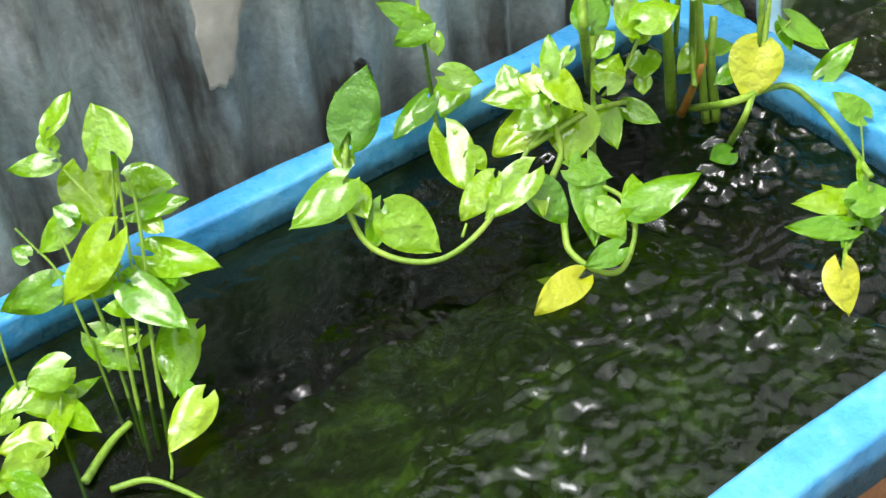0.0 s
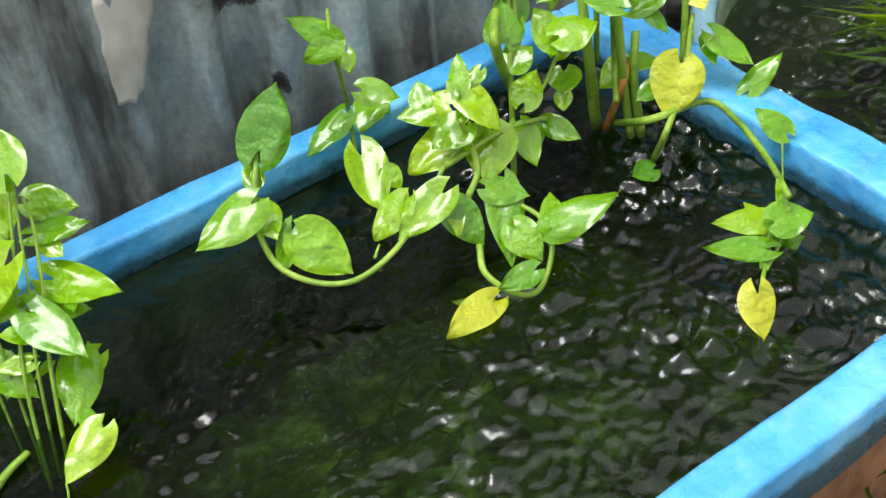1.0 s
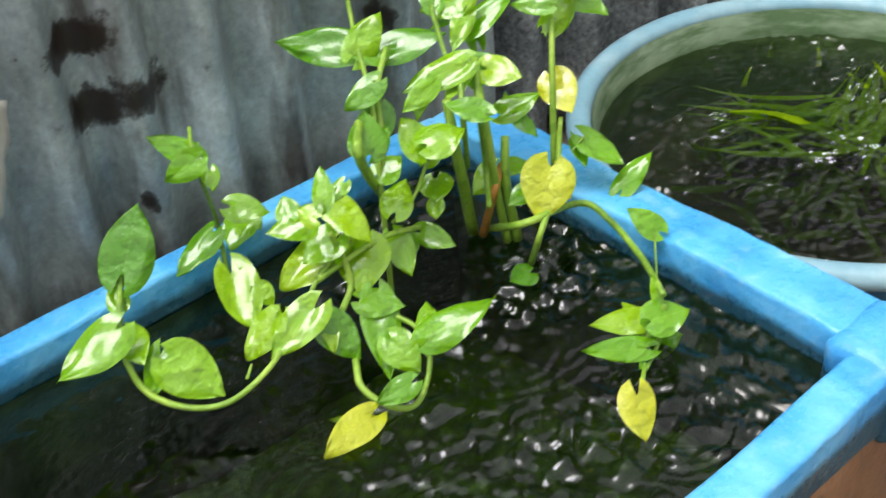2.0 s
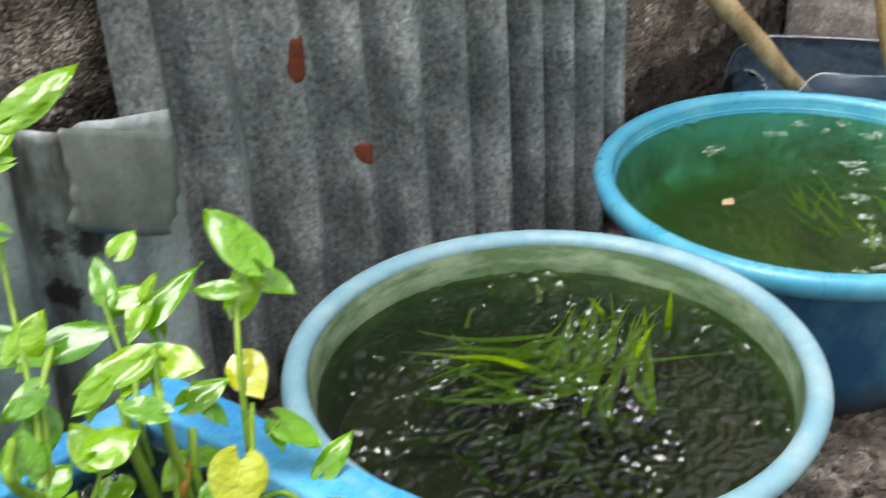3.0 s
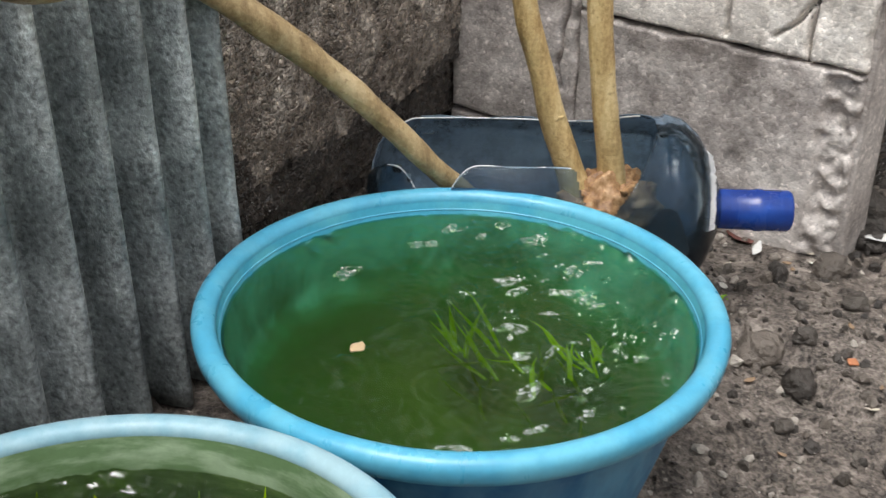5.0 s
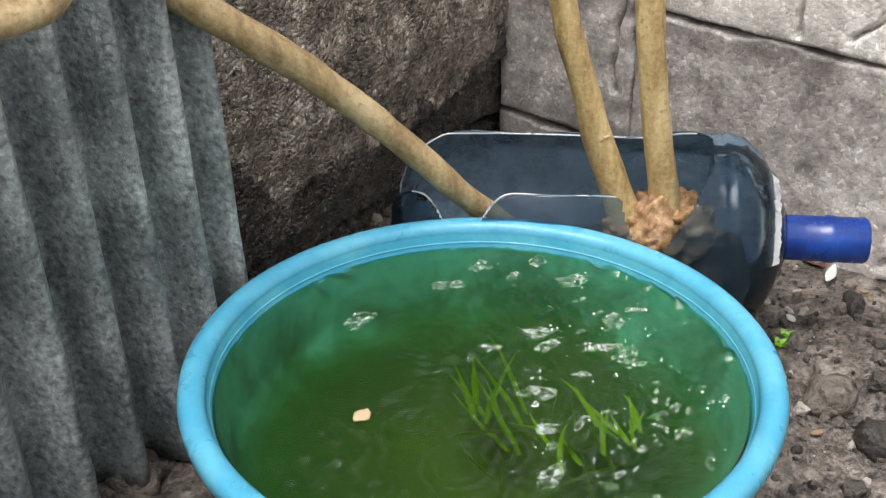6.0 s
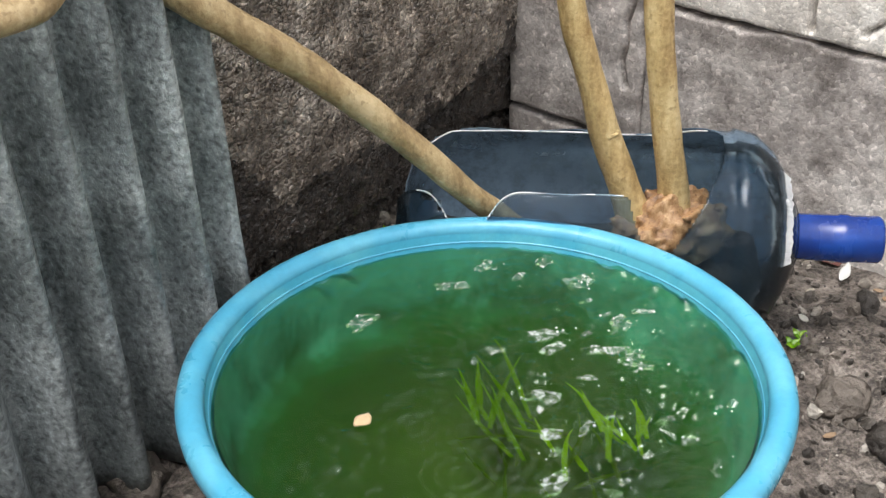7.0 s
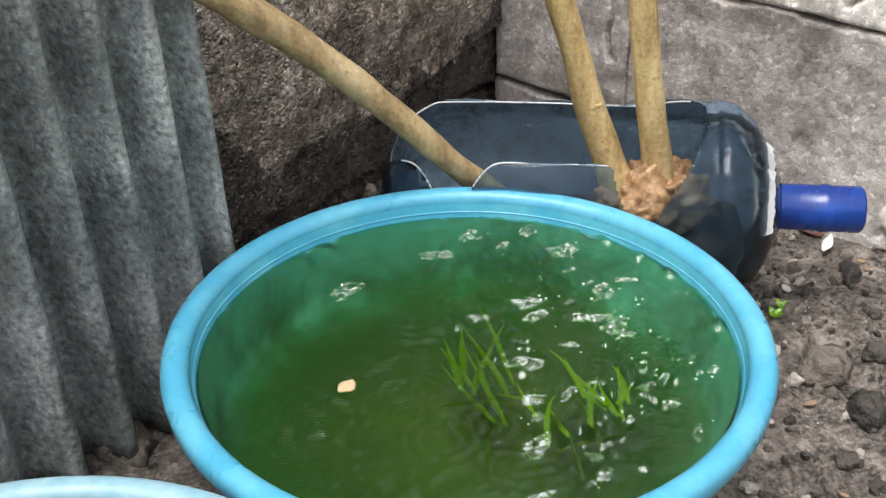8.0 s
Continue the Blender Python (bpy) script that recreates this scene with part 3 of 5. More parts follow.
def build_basin(name, label, centre, rim_z, radius, base_z, base_r, rim_mat, side_mat, in_mat, tube_r=0.0135, lipped=False, skirt=0.9):
    basin = thing(name, label, "basin", (*centre, base_z))
    h = rim_z - base_z
    ring = [(radius + tube_r * 1.02 * math.cos(a), h + tube_r * (0.9 if math.sin(a) > 0 else skirt) * math.sin(a)) for a in [math.pi * 2 * i / 14 for i in range(14)]]
    part("rim", lathe(ring, 128, True), rim_mat, basin)
    lip = [(radius - 0.0155 + 0.002 * math.cos(a), h - 0.0105 + 0.0018 * math.sin(a)) for a in [math.pi * 2 * i / 8 for i in range(8)]]
    if lipped:
        part("inner_lip", lathe(lip, 128, True), rim_mat, basin)
    wall = lambda t: base_r + (radius - 0.010 - base_r) * t ** 0.85
    outer = [(0.0, 0.0), (base_r - 0.012, 0.0), (base_r, 0.008)] + [(wall(i / 10), 0.008 + (h - 0.012) * i / 10) for i in range(1, 11)]
    outer.insert(-2, (wall(0.86) + 0.004, 0.008 + (h - 0.012) * 0.86))
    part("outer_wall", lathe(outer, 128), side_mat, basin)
    inner = [(0.0, 0.010), (base_r - 0.016, 0.010)] + [(wall(i / 12) - 0.004, 0.02 + (h - 0.02) * i / 12) for i in range(1, 13)]
    part("inner_wall", lathe(inner, 128), in_mat, basin)
    return basin


A_AT, A_RIM, A_R = (1.060, 1.486), 0.205, 0.285
B_AT, B_RIM, B_R = (0.566, 1.161), 0.211, 0.273
A_IN = plastic_material("algae_basin_plastic", (0.05, 0.34, 0.50), (0.10, 0.43, 0.54), 0.35, 14, (0.06, 0.20, 0.035), 0.185)
B_IN = plastic_material("mossy_basin_plastic", (0.10, 0.175, 0.075), (0.30, 0.40, 0.26), 0.5, 11, (0.028, 0.062, 0.010), 0.228, (1, 1, 4))
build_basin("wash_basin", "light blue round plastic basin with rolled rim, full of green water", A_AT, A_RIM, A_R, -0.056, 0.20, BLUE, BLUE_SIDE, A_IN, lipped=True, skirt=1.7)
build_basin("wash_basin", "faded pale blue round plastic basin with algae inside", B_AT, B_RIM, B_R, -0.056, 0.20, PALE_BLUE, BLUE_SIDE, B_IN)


def build_basin_water(name, label, at, z, r, material, drops, seed, strong, rough, lee=0.0, splashes=()):
    """Rain-struck water in a round basin; splashes are broken patches given by place and reach."""
    nr, na = 110, 420
    xyz, faces = [(0.0, 0.0)], []
    for k in range(1, nr + 1):
        xyz += [(r * k / nr * math.cos(2 * math.pi * i / na), r * k / nr * math.sin(2 * math.pi * i / na)) for i in range(na)]
    for i in range(na):
        j = (i + 1) % na
        faces.append((0, 1 + i, 1 + j))
        faces += [(1 + k * na + i, 1 + (k + 1) * na + i, 1 + (k + 1) * na + j, 1 + k * na + j) for k in range(nr - 1)]
    xy = np.array(xyz)
    shore = np.clip((r - np.hypot(xy[:, 0], xy[:, 1])) / 0.012, 0, 1) * (1 - lee + 1.4 * lee * np.clip((xy[:, 0] - 0.35 * xy[:, 1] + 0.06) / 0.22, 0, 1))
    height = shore * ripples(xy, drops, seed, (-r, r, -r, r), strong, rough)
    rng = np.random.RandomState(seed + 40)
    for cx, cy, reach in splashes:
        broken = np.zeros(len(xy))
        for _ in range(14):
            a, lam = rng.uniform(0, 2 * np.pi), rng.uniform(0.012, 0.030)
            broken += np.sin(2 * np.pi * (xy[:, 0] * math.cos(a) + xy[:, 1] * math.sin(a)) / lam + rng.uniform(0, 6.28)) * lam
        height += 0.013 * broken * np.exp(-((xy[:, 0] - cx) ** 2 + ((xy[:, 1] - cy) * 1.3) ** 2) / reach ** 2)
    ob = mesh_object(name, np.concatenate([xy, height[:, None]], 1), faces, material)
    tagged(ob, label, "water", kind="structure")
    ob.location = (*at, z)


build_basin_water("water_green", "green algae water dotted by rain", A_AT, 0.189, 0.2735, water_material("green_water", (0.72, 0.90, 0.64), 60.0, 0.0016, 1.46), 150, 5, 0.0014, 0.0088, 0.45, ((0.125, -0.02, 0.030), (0.160, 0.06, 0.026), (0.175, -0.07, 0.034), (0.110, -0.10, 0.028), (0.03, -0.12, 0.024), (-0.09, 0.00, 0.018), (-0.105, 0.075, 0.016), (0.02, 0.10, 0.014), (-0.16, -0.09, 0.018), (0.20, 0.02, 0.022), (0.06, -0.18, 0.03), (0.11, 0.15, 0.016)))
build_basin_water("water_dark", "dark water with ripples over drifting weed", B_AT, 0.178, 0.257, water_material("dark_water", (0.62, 0.72, 0.42), 50.0, 0.0013, 1.58), 170, 8, 0.0013, 0.0095, 0.0, ((-0.13, -0.04, 0.05), (-0.06, -0.12, 0.05), (0.05, -0.15, 0.05), (0.15, -0.07, 0.045), (0.18, 0.03, 0.03), (-0.17, 0.05, 0.035)))


def algae_material():
    """Algae-thick water: clear and bluish along the wall, olive over the deep middle."""
    n = Nodes("green_algae_murk")
    a, b = n.noise(8, 5, 0.6, (1, 1, 1), 0.5), n.noise(38, 4, 0.6)
    flat = n.add("ShaderNodeCombineXYZ")
    n.link(n.axis("X"), flat.inputs[0])
    n.link(n.axis("Y"), flat.inputs[1])
    rad = n.add("ShaderNodeVectorMath")
    rad.operation = "LENGTH"
    n.link(flat.outputs[0], rad.inputs[0])
    place = n.math("MULTIPLY_ADD", n.math("SUBTRACT", a, 0.5), 0.07, rad.outputs["Value"])
    col = n.ramp(n.math("MULTIPLY", place, 3.6), (0.20, (0.0340, 0.060, 0.0002)), (0.50, (0.0170, 0.044, 0.0003)), (0.72, (0.0095, 0.046, 0.0012)), (0.82, (0.011, 0.064, 0.009)), (0.880, (0.023, 0.125, 0.065)), (0.935, (0.09, 0.34, 0.34)))
    col = n.mix(0.3, col, n.ramp(b, (0.3, (0.6,) * 3), (0.7, (1.25,) * 3)), "MULTIPLY")
    return n.done(col, 0.9)


A_MURK = algae_material()
B_MURK = murk_material("brown_silt_murk", (0.004, 0.005, 0.003), (0.010, 0.012, 0.005), (0.028, 0.034, 0.010), 9)


def build_murk(name, label, at, profile, material):
    ob = part(name, lathe(profile, 96), material)
    ob.location = (*at, 0)
    tagged(ob, label, "algae", kind="stuff")


build_murk("algae_cloud", "thick green algae hanging deep in the basin water", A_AT, [(0.0, 0.092), (0.12, 0.092), (0.18, 0.094), (0.215, 0.099), (0.232, 0.108)] + [(0.193 + 0.075 * ((z + 0.036) / 0.241) ** 0.85, z) for z in (0.122, 0.136, 0.150, 0.162, 0.174, 0.1885)], A_MURK)
build_murk("silt_bed", "dark brown silt settled in the basin", B_AT, [(0.0, 0.085), (0.15, 0.087), (0.205, 0.094), (0.236, 0.108)], B_MURK)

FOAM = plastic_material("white_foam", (0.62, 0.68, 0.62), (0.80, 0.83, 0.80), 0.15, 60)


def froth_material():
    """A thin raft of bubbles, white where it is thick and open where it has burst."""
    n = Nodes("froth")
    a, b = n.noise(95, 4, 0.65, (1, 1, 1), 1.0), n.noise(320, 2, 0.6)
    thick = n.ramp(n.math("MULTIPLY_ADD", a, 0.75, n.math("MULTIPLY", b, 0.25)), (0.44, (0.0,) * 3), (0.66, (0.50,) * 3))
    n.done((0.72, 0.80, 0.74), 0.65, n.bump(b, 0.5, 0.001))
    clear, mixer = n.add("ShaderNodeBsdfTransparent"), n.add("ShaderNodeMixShader")
    n.link(thick, mixer.inputs[0])
    n.link(clear.outputs[0], mixer.inputs[1])
    n.link(n.bsdf.outputs[0], mixer.inputs[2])
    n.link(mixer.outputs[0], n.out.inputs["Surface"])
    return n.m


def build_foam():
    """Ragged rafts of froth where drops strike the green water, with loose bubbles round them."""
    rng = random.Random(17)
    base = bmesh.new()
    bmesh.ops.create_icosphere(base, subdivisions=1, radius=1.0)
    bv, bf = [v.co.copy() for v in base.verts], [[v.index for v in f.verts] for f in base.faces]
    base.free()
    verts, faces, slots = [], [], []
    for _ in range(46):
        a, r = rng.gauss(-0.30, 1.0), 0.25 * math.sqrt(rng.uniform(0.05, 1.0))
        cx, cy = r * math.cos(a), r * math.sin(a)
        long, lean = rng.uniform(0.005, 0.021), rng.uniform(-0.6, 0.9)
        wide = long * rng.uniform(0.35, 0.7)
        seed, n0 = rng.uniform(0, 99), len(verts)
        for ring in (0.0, 0.35, 0.7, 1.0):
            for i in range(20):
                w = 2 * math.pi * i / 20
                k = ring * (1 + 0.55 * noise.noise(Vector((math.cos(w) * 1.6, math.sin(w) * 1.6, seed))))
                u, v = long * k * math.cos(w), wide * k * math.sin(w)
                x, y = cx + u * math.cos(lean) - v * math.sin(lean), cy + u * math.sin(lean) + v * math.cos(lean)
                pull = min(1.0, 0.264 / max(0.001, math.hypot(x, y)))
                verts.append((x * pull, y * pull, 0.0014 - 0.0016 * ring * ring))
        for k in range(3):
            faces += [[n0 + k * 20 + i, n0 + k * 20 + 20 + i, n0 + k * 20 + 20 + (i + 1) % 20, n0 + k * 20 + (i + 1) % 20] for i in range(20)]
            slots += [0] * 20
        for _ in range(rng.randint(0, 2)):
            x, y = cx + rng.gauss(0, long), cy + rng.gauss(0, long)
            if math.hypot(x, y) > 0.262:
                continue
            size = rng.uniform(0.0005, 0.0016)
            n0 = len(verts)
            verts += [(x + p.x * size, y + p.y * size, 0.0004 + p.z * size * 0.6) for p in bv]
            faces += [[n0 + i for i in f] for f in bf]
            slots += [1] * len(bf)
    me = bpy.data.meshes.new("foam")
    me.from_pydata(verts, [], faces)
    me.materials.append(froth_material())
    me.materials.append(FOAM)
    me.polygons.foreach_set("material_index", slots)
    me.polygons.foreach_set("use_smooth", [True] * len(me.polygons))
    ob = tagged(new("foam", me), "ragged white rafts of froth floating on green water", "foam", kind="stuff")
    ob.location = (*A_AT, 0.189)


build_foam()

# ---- plants in the tub ----
FRESH = leaf_material("fresh_leaf", (0.12, 0.37, 0.004), (0.29, 0.56, 0.006), (0.42, 0.64, 0.08))
PALE = leaf_material("light_leaf", (0.22, 0.48, 0.005), (0.40, 0.62, 0.010), (0.52, 0.70, 0.10), 0.2)
DEEP = leaf_material("deep_leaf", (0.075, 0.27, 0.005), (0.16, 0.41, 0.008), (0.30, 0.50, 0.08))
YELLOW = leaf_material("yellowing_leaf", (0.50, 0.58, 0.02), (0.66, 0.66, 0.03), (0.75, 0.72, 0.12), 0.28)
STALK = bark_material("green_stalk", (0.10, 0.20, 0.02), (0.20, 0.36, 0.03), (0.32, 0.48, 0.06), 30)
OLD_STALK = bark_material("orange_stalk", (0.28, 0.11, 0.02), (0.42, 0.19, 0.035), (0.50, 0.28, 0.06), 30)
leaf_count = [0]


def leaf(parent, material, base, tip, width, young=True):
    """A heart-shaped blade from its stalk to its tip, folded along the midrib, arched and a little wavy."""
    leaf_count[0] += 1
    rng = random.Random(leaf_count[0])
    b, t = Vector(base), Vector(tip)
    along = t - b
    size = along.length
    along.normalize()
    up = Vector((rng.uniform(-0.35, 0.35), -0.58 + rng.uniform(-0.3, 0.3), 0.78))
    up = (up - along * up.dot(along)).normalized()
    across = along.cross(up)
    fold, arch, curl, skew = rng.uniform(0.10, 0.42), rng.uniform(-0.05, 0.2), rng.uniform(-0.05, 0.12), rng.uniform(-0.08, 0.08)
    lobe = rng.uniform(0.16, 0.30)
    bm = bmesh.new()
    uv = bm.loops.layers.uv.new("UVMap")
    nv, ns = 16, 10
    grid = []
    for j in range(nv + 1):
        v = j / nv
        shape = max(0.0, math.sin(math.pi * (0.985 * v + 0.006) ** 0.60)) ** 0.72 + 0.004
        row = []
        for i in range(ns + 1):
            s = i / ns * 2 - 1
            half = width * 0.57 * shape * s
            pull = lobe * abs(s) ** 1.6 * (1 - v) ** 4 + 0.05 * s * s
            wave = 0.060 * size * noise.noise(Vector((s * 1.8, v * 3.0, leaf_count[0] * 1.7))) * (0.3 + abs(s))
            soft = math.sqrt(half * half + (0.10 * width) ** 2)
            lift = soft * fold - 0.55 * half * half / width - arch * size * (v - 0.4) ** 2 + curl * size * v * v * s + wave
            p = b + along * (size * (v - pull)) + across * (half + skew * size * v * (1 - v)) + up * lift
            row.append((bm.verts.new(p), (i / ns, v)))
        grid.append(row)
    for j in range(nv):
        for i in range(ns):
            quad = (grid[j][i], grid[j][i + 1], grid[j + 1][i + 1], grid[j + 1][i])
            f = bm.faces.new([q[0] for q in quad])
            for loop, q in zip(f.loops, quad):
                loop[uv].uv = q[1]
    ob = part("leaf", bm, material, parent)
    # a younger leaf often sits behind an older one
    if young and size > 0.024 and rng.random() < 0.5:
        turn = Matrix.Rotation(rng.choice((-1, 1)) * rng.uniform(0.7, 1.5), 3, "Z")
        root = b + Vector((rng.uniform(-0.008, 0.008), rng.uniform(0.006, 0.014), rng.uniform(-0.016, -0.004)))
        leaf(parent, material, root, root + turn @ (t - b) * rng.uniform(0.5, 0.8), width * rng.uniform(0.5, 0.8), False)
    return ob


def stalk(parent, material, radius, points):
    n = len(points)
    part("stem", tube(bmesh.new(), points, [radius * (0.82 - 0.22 * i / (n - 1)) for i in range(n)], 8, 6, 0.12), material, parent)


plant = thing('aquatic_plant', 'bushy bright green heart-leaved water plant standing in the tub', 'plant', (0, 0, 0), group='plants in the tub')
leaf(plant, FRESH, (-0.320, 0.734, 0.444), (-0.304, 0.755, 0.461), 0.018)
leaf(plant, FRESH, (-0.324, 0.731, 0.428), (-0.329, 0.741, 0.437), 0.015)
leaf(plant, FRESH, (-0.328, 0.737, 0.412), (-0.364, 0.736, 0.407), 0.017)
leaf(plant, PALE, (-0.273, 0.712, 0.435), (-0.288, 0.742, 0.456), 0.033)
leaf(plant, FRESH, (-0.275, 0.719, 0.421), (-0.283, 0.718, 0.419), 0.011)
leaf(plant, PALE, (-0.312, 0.749, 0.391), (-0.302, 0.717, 0.359), 0.039)
leaf(plant, FRESH, (-0.276, 0.738, 0.390), (-0.239, 0.733, 0.386), 0.024)
leaf(plant, FRESH, (-0.269, 0.714, 0.380), (-0.230, 0.718, 0.385), 0.019)
leaf(plant, PALE, (-0.261, 0.709, 0.374), (-0.249, 0.700, 0.368), 0.014)
leaf(plant, FRESH, (-0.314, 0.705, 0.383), (-0.329, 0.713, 0.388), 0.016)
leaf(plant, FRESH, (-0.318, 0.711, 0.377), (-0.346, 0.698, 0.357), 0.023)
leaf(plant, FRESH, (-0.353, 0.697, 0.356), (-0.366, 0.703, 0.360), 0.014)
leaf(plant, PALE, (-0.285, 0.684, 0.377), (-0.325, 0.660, 0.340), 0.036)
leaf(plant, FRESH, (-0.339, 0.688, 0.334), (-0.377, 0.673, 0.325), 0.026)
leaf(plant, PALE, (-0.289, 0.687, 0.342), (-0.317, 0.667, 0.338), 0.020)
leaf(plant, FRESH, (-0.259, 0.696, 0.351), (-0.206, 0.678, 0.350), 0.028)
leaf(plant, FRESH, (-0.271, 0.667, 0.347), (-0.229, 0.638, 0.330), 0.029)
leaf(plant, FRESH, (-0.273, 0.659, 0.334), (-0.293, 0.653, 0.340), 0.014)
leaf(plant, FRESH, (-0.248, 0.666, 0.300), (-0.248, 0.621, 0.279), 0.029)
leaf(plant, PALE, (-0.222, 0.604, 0.294), (-0.244, 0.568, 0.279), 0.025)
leaf(plant, FRESH, (-0.243, 0.631, 0.279), (-0.224, 0.606, 0.279), 0.012)
leaf(plant, FRESH, (-0.303, 0.653, 0.312), (-0.273, 0.637, 0.292), 0.025)
leaf(plant, PALE, (-0.275, 0.649, 0.317), (-0.301, 0.644, 0.314), 0.013)
leaf(plant, FRESH, (-0.323, 0.627, 0.310), (-0.350, 0.615, 0.305), 0.025)
leaf(plant, PALE, (-0.329, 0.625, 0.286), (-0.359, 0.610, 0.288), 0.028)
leaf(plant, FRESH, (-0.357, 0.630, 0.285), (-0.376, 0.612, 0.279), 0.020)
leaf(plant, FRESH, (-0.332, 0.621, 0.279), (-0.296, 0.590, 0.279), 0.017)
leaf(plant, PALE, (-0.330, 0.627, 0.281), (-0.326, 0.579, 0.279), 0.019)
leaf(plant, PALE, (-0.335, 0.587, 0.279), (-0.368, 0.578, 0.279), 0.026)
leaf(plant, PALE, (-0.338, 0.570, 0.279), (-0.360, 0.551, 0.279), 0.025)
leaf(plant, FRESH, (-0.347, 0.550, 0.279), (-0.318, 0.533, 0.279), 0.018)
leaf(plant, FRESH, (-0.365, 0.608, 0.279), (-0.374, 0.593, 0.279), 0.013)
stalk(plant, STALK, 0.0021, [(-0.274, 0.604, 0.230), (-0.279, 0.636, 0.303), (-0.282, 0.668, 0.340), (-0.282, 0.700, 0.377), (-0.283, 0.730, 0.411)])
stalk(plant, STALK, 0.0021, [(-0.258, 0.603, 0.230), (-0.261, 0.642, 0.307), (-0.263, 0.679, 0.351), (-0.267, 0.711, 0.388), (-0.273, 0.724, 0.404)])
stalk(plant, STALK, 0.0018, [(-0.281, 0.618, 0.230), (-0.297, 0.658, 0.329), (-0.315, 0.682, 0.358), (-0.325, 0.700, 0.381)])
stalk(plant, STALK, 0.0015, [(-0.292, 0.620, 0.230), (-0.309, 0.652, 0.324), (-0.327, 0.679, 0.356), (-0.342, 0.690, 0.370), (-0.355, 0.699, 0.382)])
stalk(plant, STALK, 0.0017, [(-0.270, 0.615, 0.230), (-0.271, 0.647, 0.314), (-0.273, 0.682, 0.355), (-0.278, 0.719, 0.399), (-0.279, 0.736, 0.419)])
stalk(plant, STALK, 0.0010, [(-0.319, 0.727, 0.411), (-0.322, 0.737, 0.423), (-0.324, 0.745, 0.433)])
stalk(plant, STALK, 0.0015, [(-0.282, 0.700, 0.377), (-0.303, 0.716, 0.398), (-0.318, 0.727, 0.411)])
stalk(plant, STALK, 0.0015, [(-0.361, 0.620, 0.230), (-0.366, 0.636, 0.310), (-0.371, 0.650, 0.326)])
stalk(plant, STALK, 0.0020, [(-0.313, 0.566, 0.230), (-0.328, 0.601, 0.273), (-0.329, 0.620, 0.288)])
stalk(plant, STALK, 0.0043, [(-0.301, 0.552, 0.273), (-0.290, 0.585, 0.273), (-0.279, 0.604, 0.273)])
stalk(plant, STALK, 0.0030, [(-0.281, 0.544, 0.273), (-0.256, 0.549, 0.275), (-0.231, 0.540, 0.273), (-0.210, 0.527, 0.273)])
stalk(plant, STALK, 0.0013, [(-0.240, 0.550, 0.273), (-0.242, 0.564, 0.273), (-0.246, 0.575, 0.273)])

plant = thing('aquatic_plant', 'trailing green vine with glossy heart-shaped leaves drooping over the water', 'plant', (0, 0, 0), group='plants in the tub')
leaf(plant, DEEP, (-0.118, 0.801, 0.376), (-0.101, 0.830, 0.417), 0.036)
leaf(plant, FRESH, (-0.124, 0.792, 0.350), (-0.130, 0.811, 0.361), 0.016)
leaf(plant, FRESH, (-0.125, 0.767, 0.351), (-0.166, 0.733, 0.336), 0.032)
leaf(plant, FRESH, (-0.091, 0.758, 0.326), (-0.053, 0.741, 0.298), 0.037)
leaf(plant, DEEP, (-0.061, 0.887, 0.345), (-0.092, 0.855, 0.328), 0.022)
leaf(plant, FRESH, (-0.058, 0.863, 0.429), (-0.093, 0.870, 0.448), 0.019)
leaf(plant, FRESH, (-0.055, 0.838, 0.443), (-0.079, 0.831, 0.431), 0.020)
leaf(plant, FRESH, (-0.044, 0.891, 0.363), (-0.013, 0.887, 0.356), 0.022)
leaf(plant, FRESH, (-0.038, 0.927, 0.334), (-0.053, 0.897, 0.318), 0.030)
leaf(plant, PALE, (-0.046, 0.838, 0.337), (-0.031, 0.796, 0.312), 0.032)
leaf(plant, PALE, (-0.026, 0.824, 0.331), (-0.015, 0.816, 0.318), 0.016)
leaf(plant, PALE, (-0.012, 0.786, 0.328), (-0.036, 0.770, 0.304), 0.025)
leaf(plant, PALE, (0.018, 0.788, 0.333), (-0.018, 0.763, 0.310), 0.028)
leaf(plant, PALE, (0.021, 0.851, 0.367), (-0.016, 0.849, 0.363), 0.022)
leaf(plant, FRESH, (0.008, 0.816, 0.398), (0.004, 0.832, 0.408), 0.018)
leaf(plant, PALE, (0.028, 0.807, 0.402), (0.014, 0.817, 0.405), 0.017)
leaf(plant, PALE, (0.037, 0.847, 0.349), (-0.009, 0.823, 0.327), 0.035)
leaf(plant, FRESH, (0.038, 0.834, 0.363), (0.011, 0.819, 0.353), 0.027)
leaf(plant, PALE, (0.038, 0.845, 0.388), (0.067, 0.817, 0.364), 0.025)
leaf(plant, PALE, (0.059, 0.844, 0.349), (0.052, 0.812, 0.322), 0.039)
leaf(plant, FRESH, (0.037, 0.764, 0.443), (0.037, 0.784, 0.462), 0.014)
leaf(plant, FRESH, (0.052, 0.789, 0.442), (0.042, 0.778, 0.434), 0.011)
leaf(plant, FRESH, (0.053, 0.808, 0.320), (0.086, 0.804, 0.312), 0.023)
leaf(plant, FRESH, (0.065, 0.810, 0.317), (0.069, 0.760, 0.278), 0.028)
leaf(plant, DEEP, (0.024, 0.790, 0.319), (0.048, 0.774, 0.289), 0.027)
leaf(plant, FRESH, (0.072, 0.775, 0.305), (0.092, 0.755, 0.287), 0.026)
leaf(plant, DEEP, (0.084, 0.736, 0.295), (0.056, 0.723, 0.290), 0.018)
leaf(plant, YELLOW, (0.051, 0.720, 0.280), (0.016, 0.689, 0.278), 0.024)
leaf(plant, FRESH, (0.101, 0.760, 0.316), (0.155, 0.782, 0.330), 0.027)
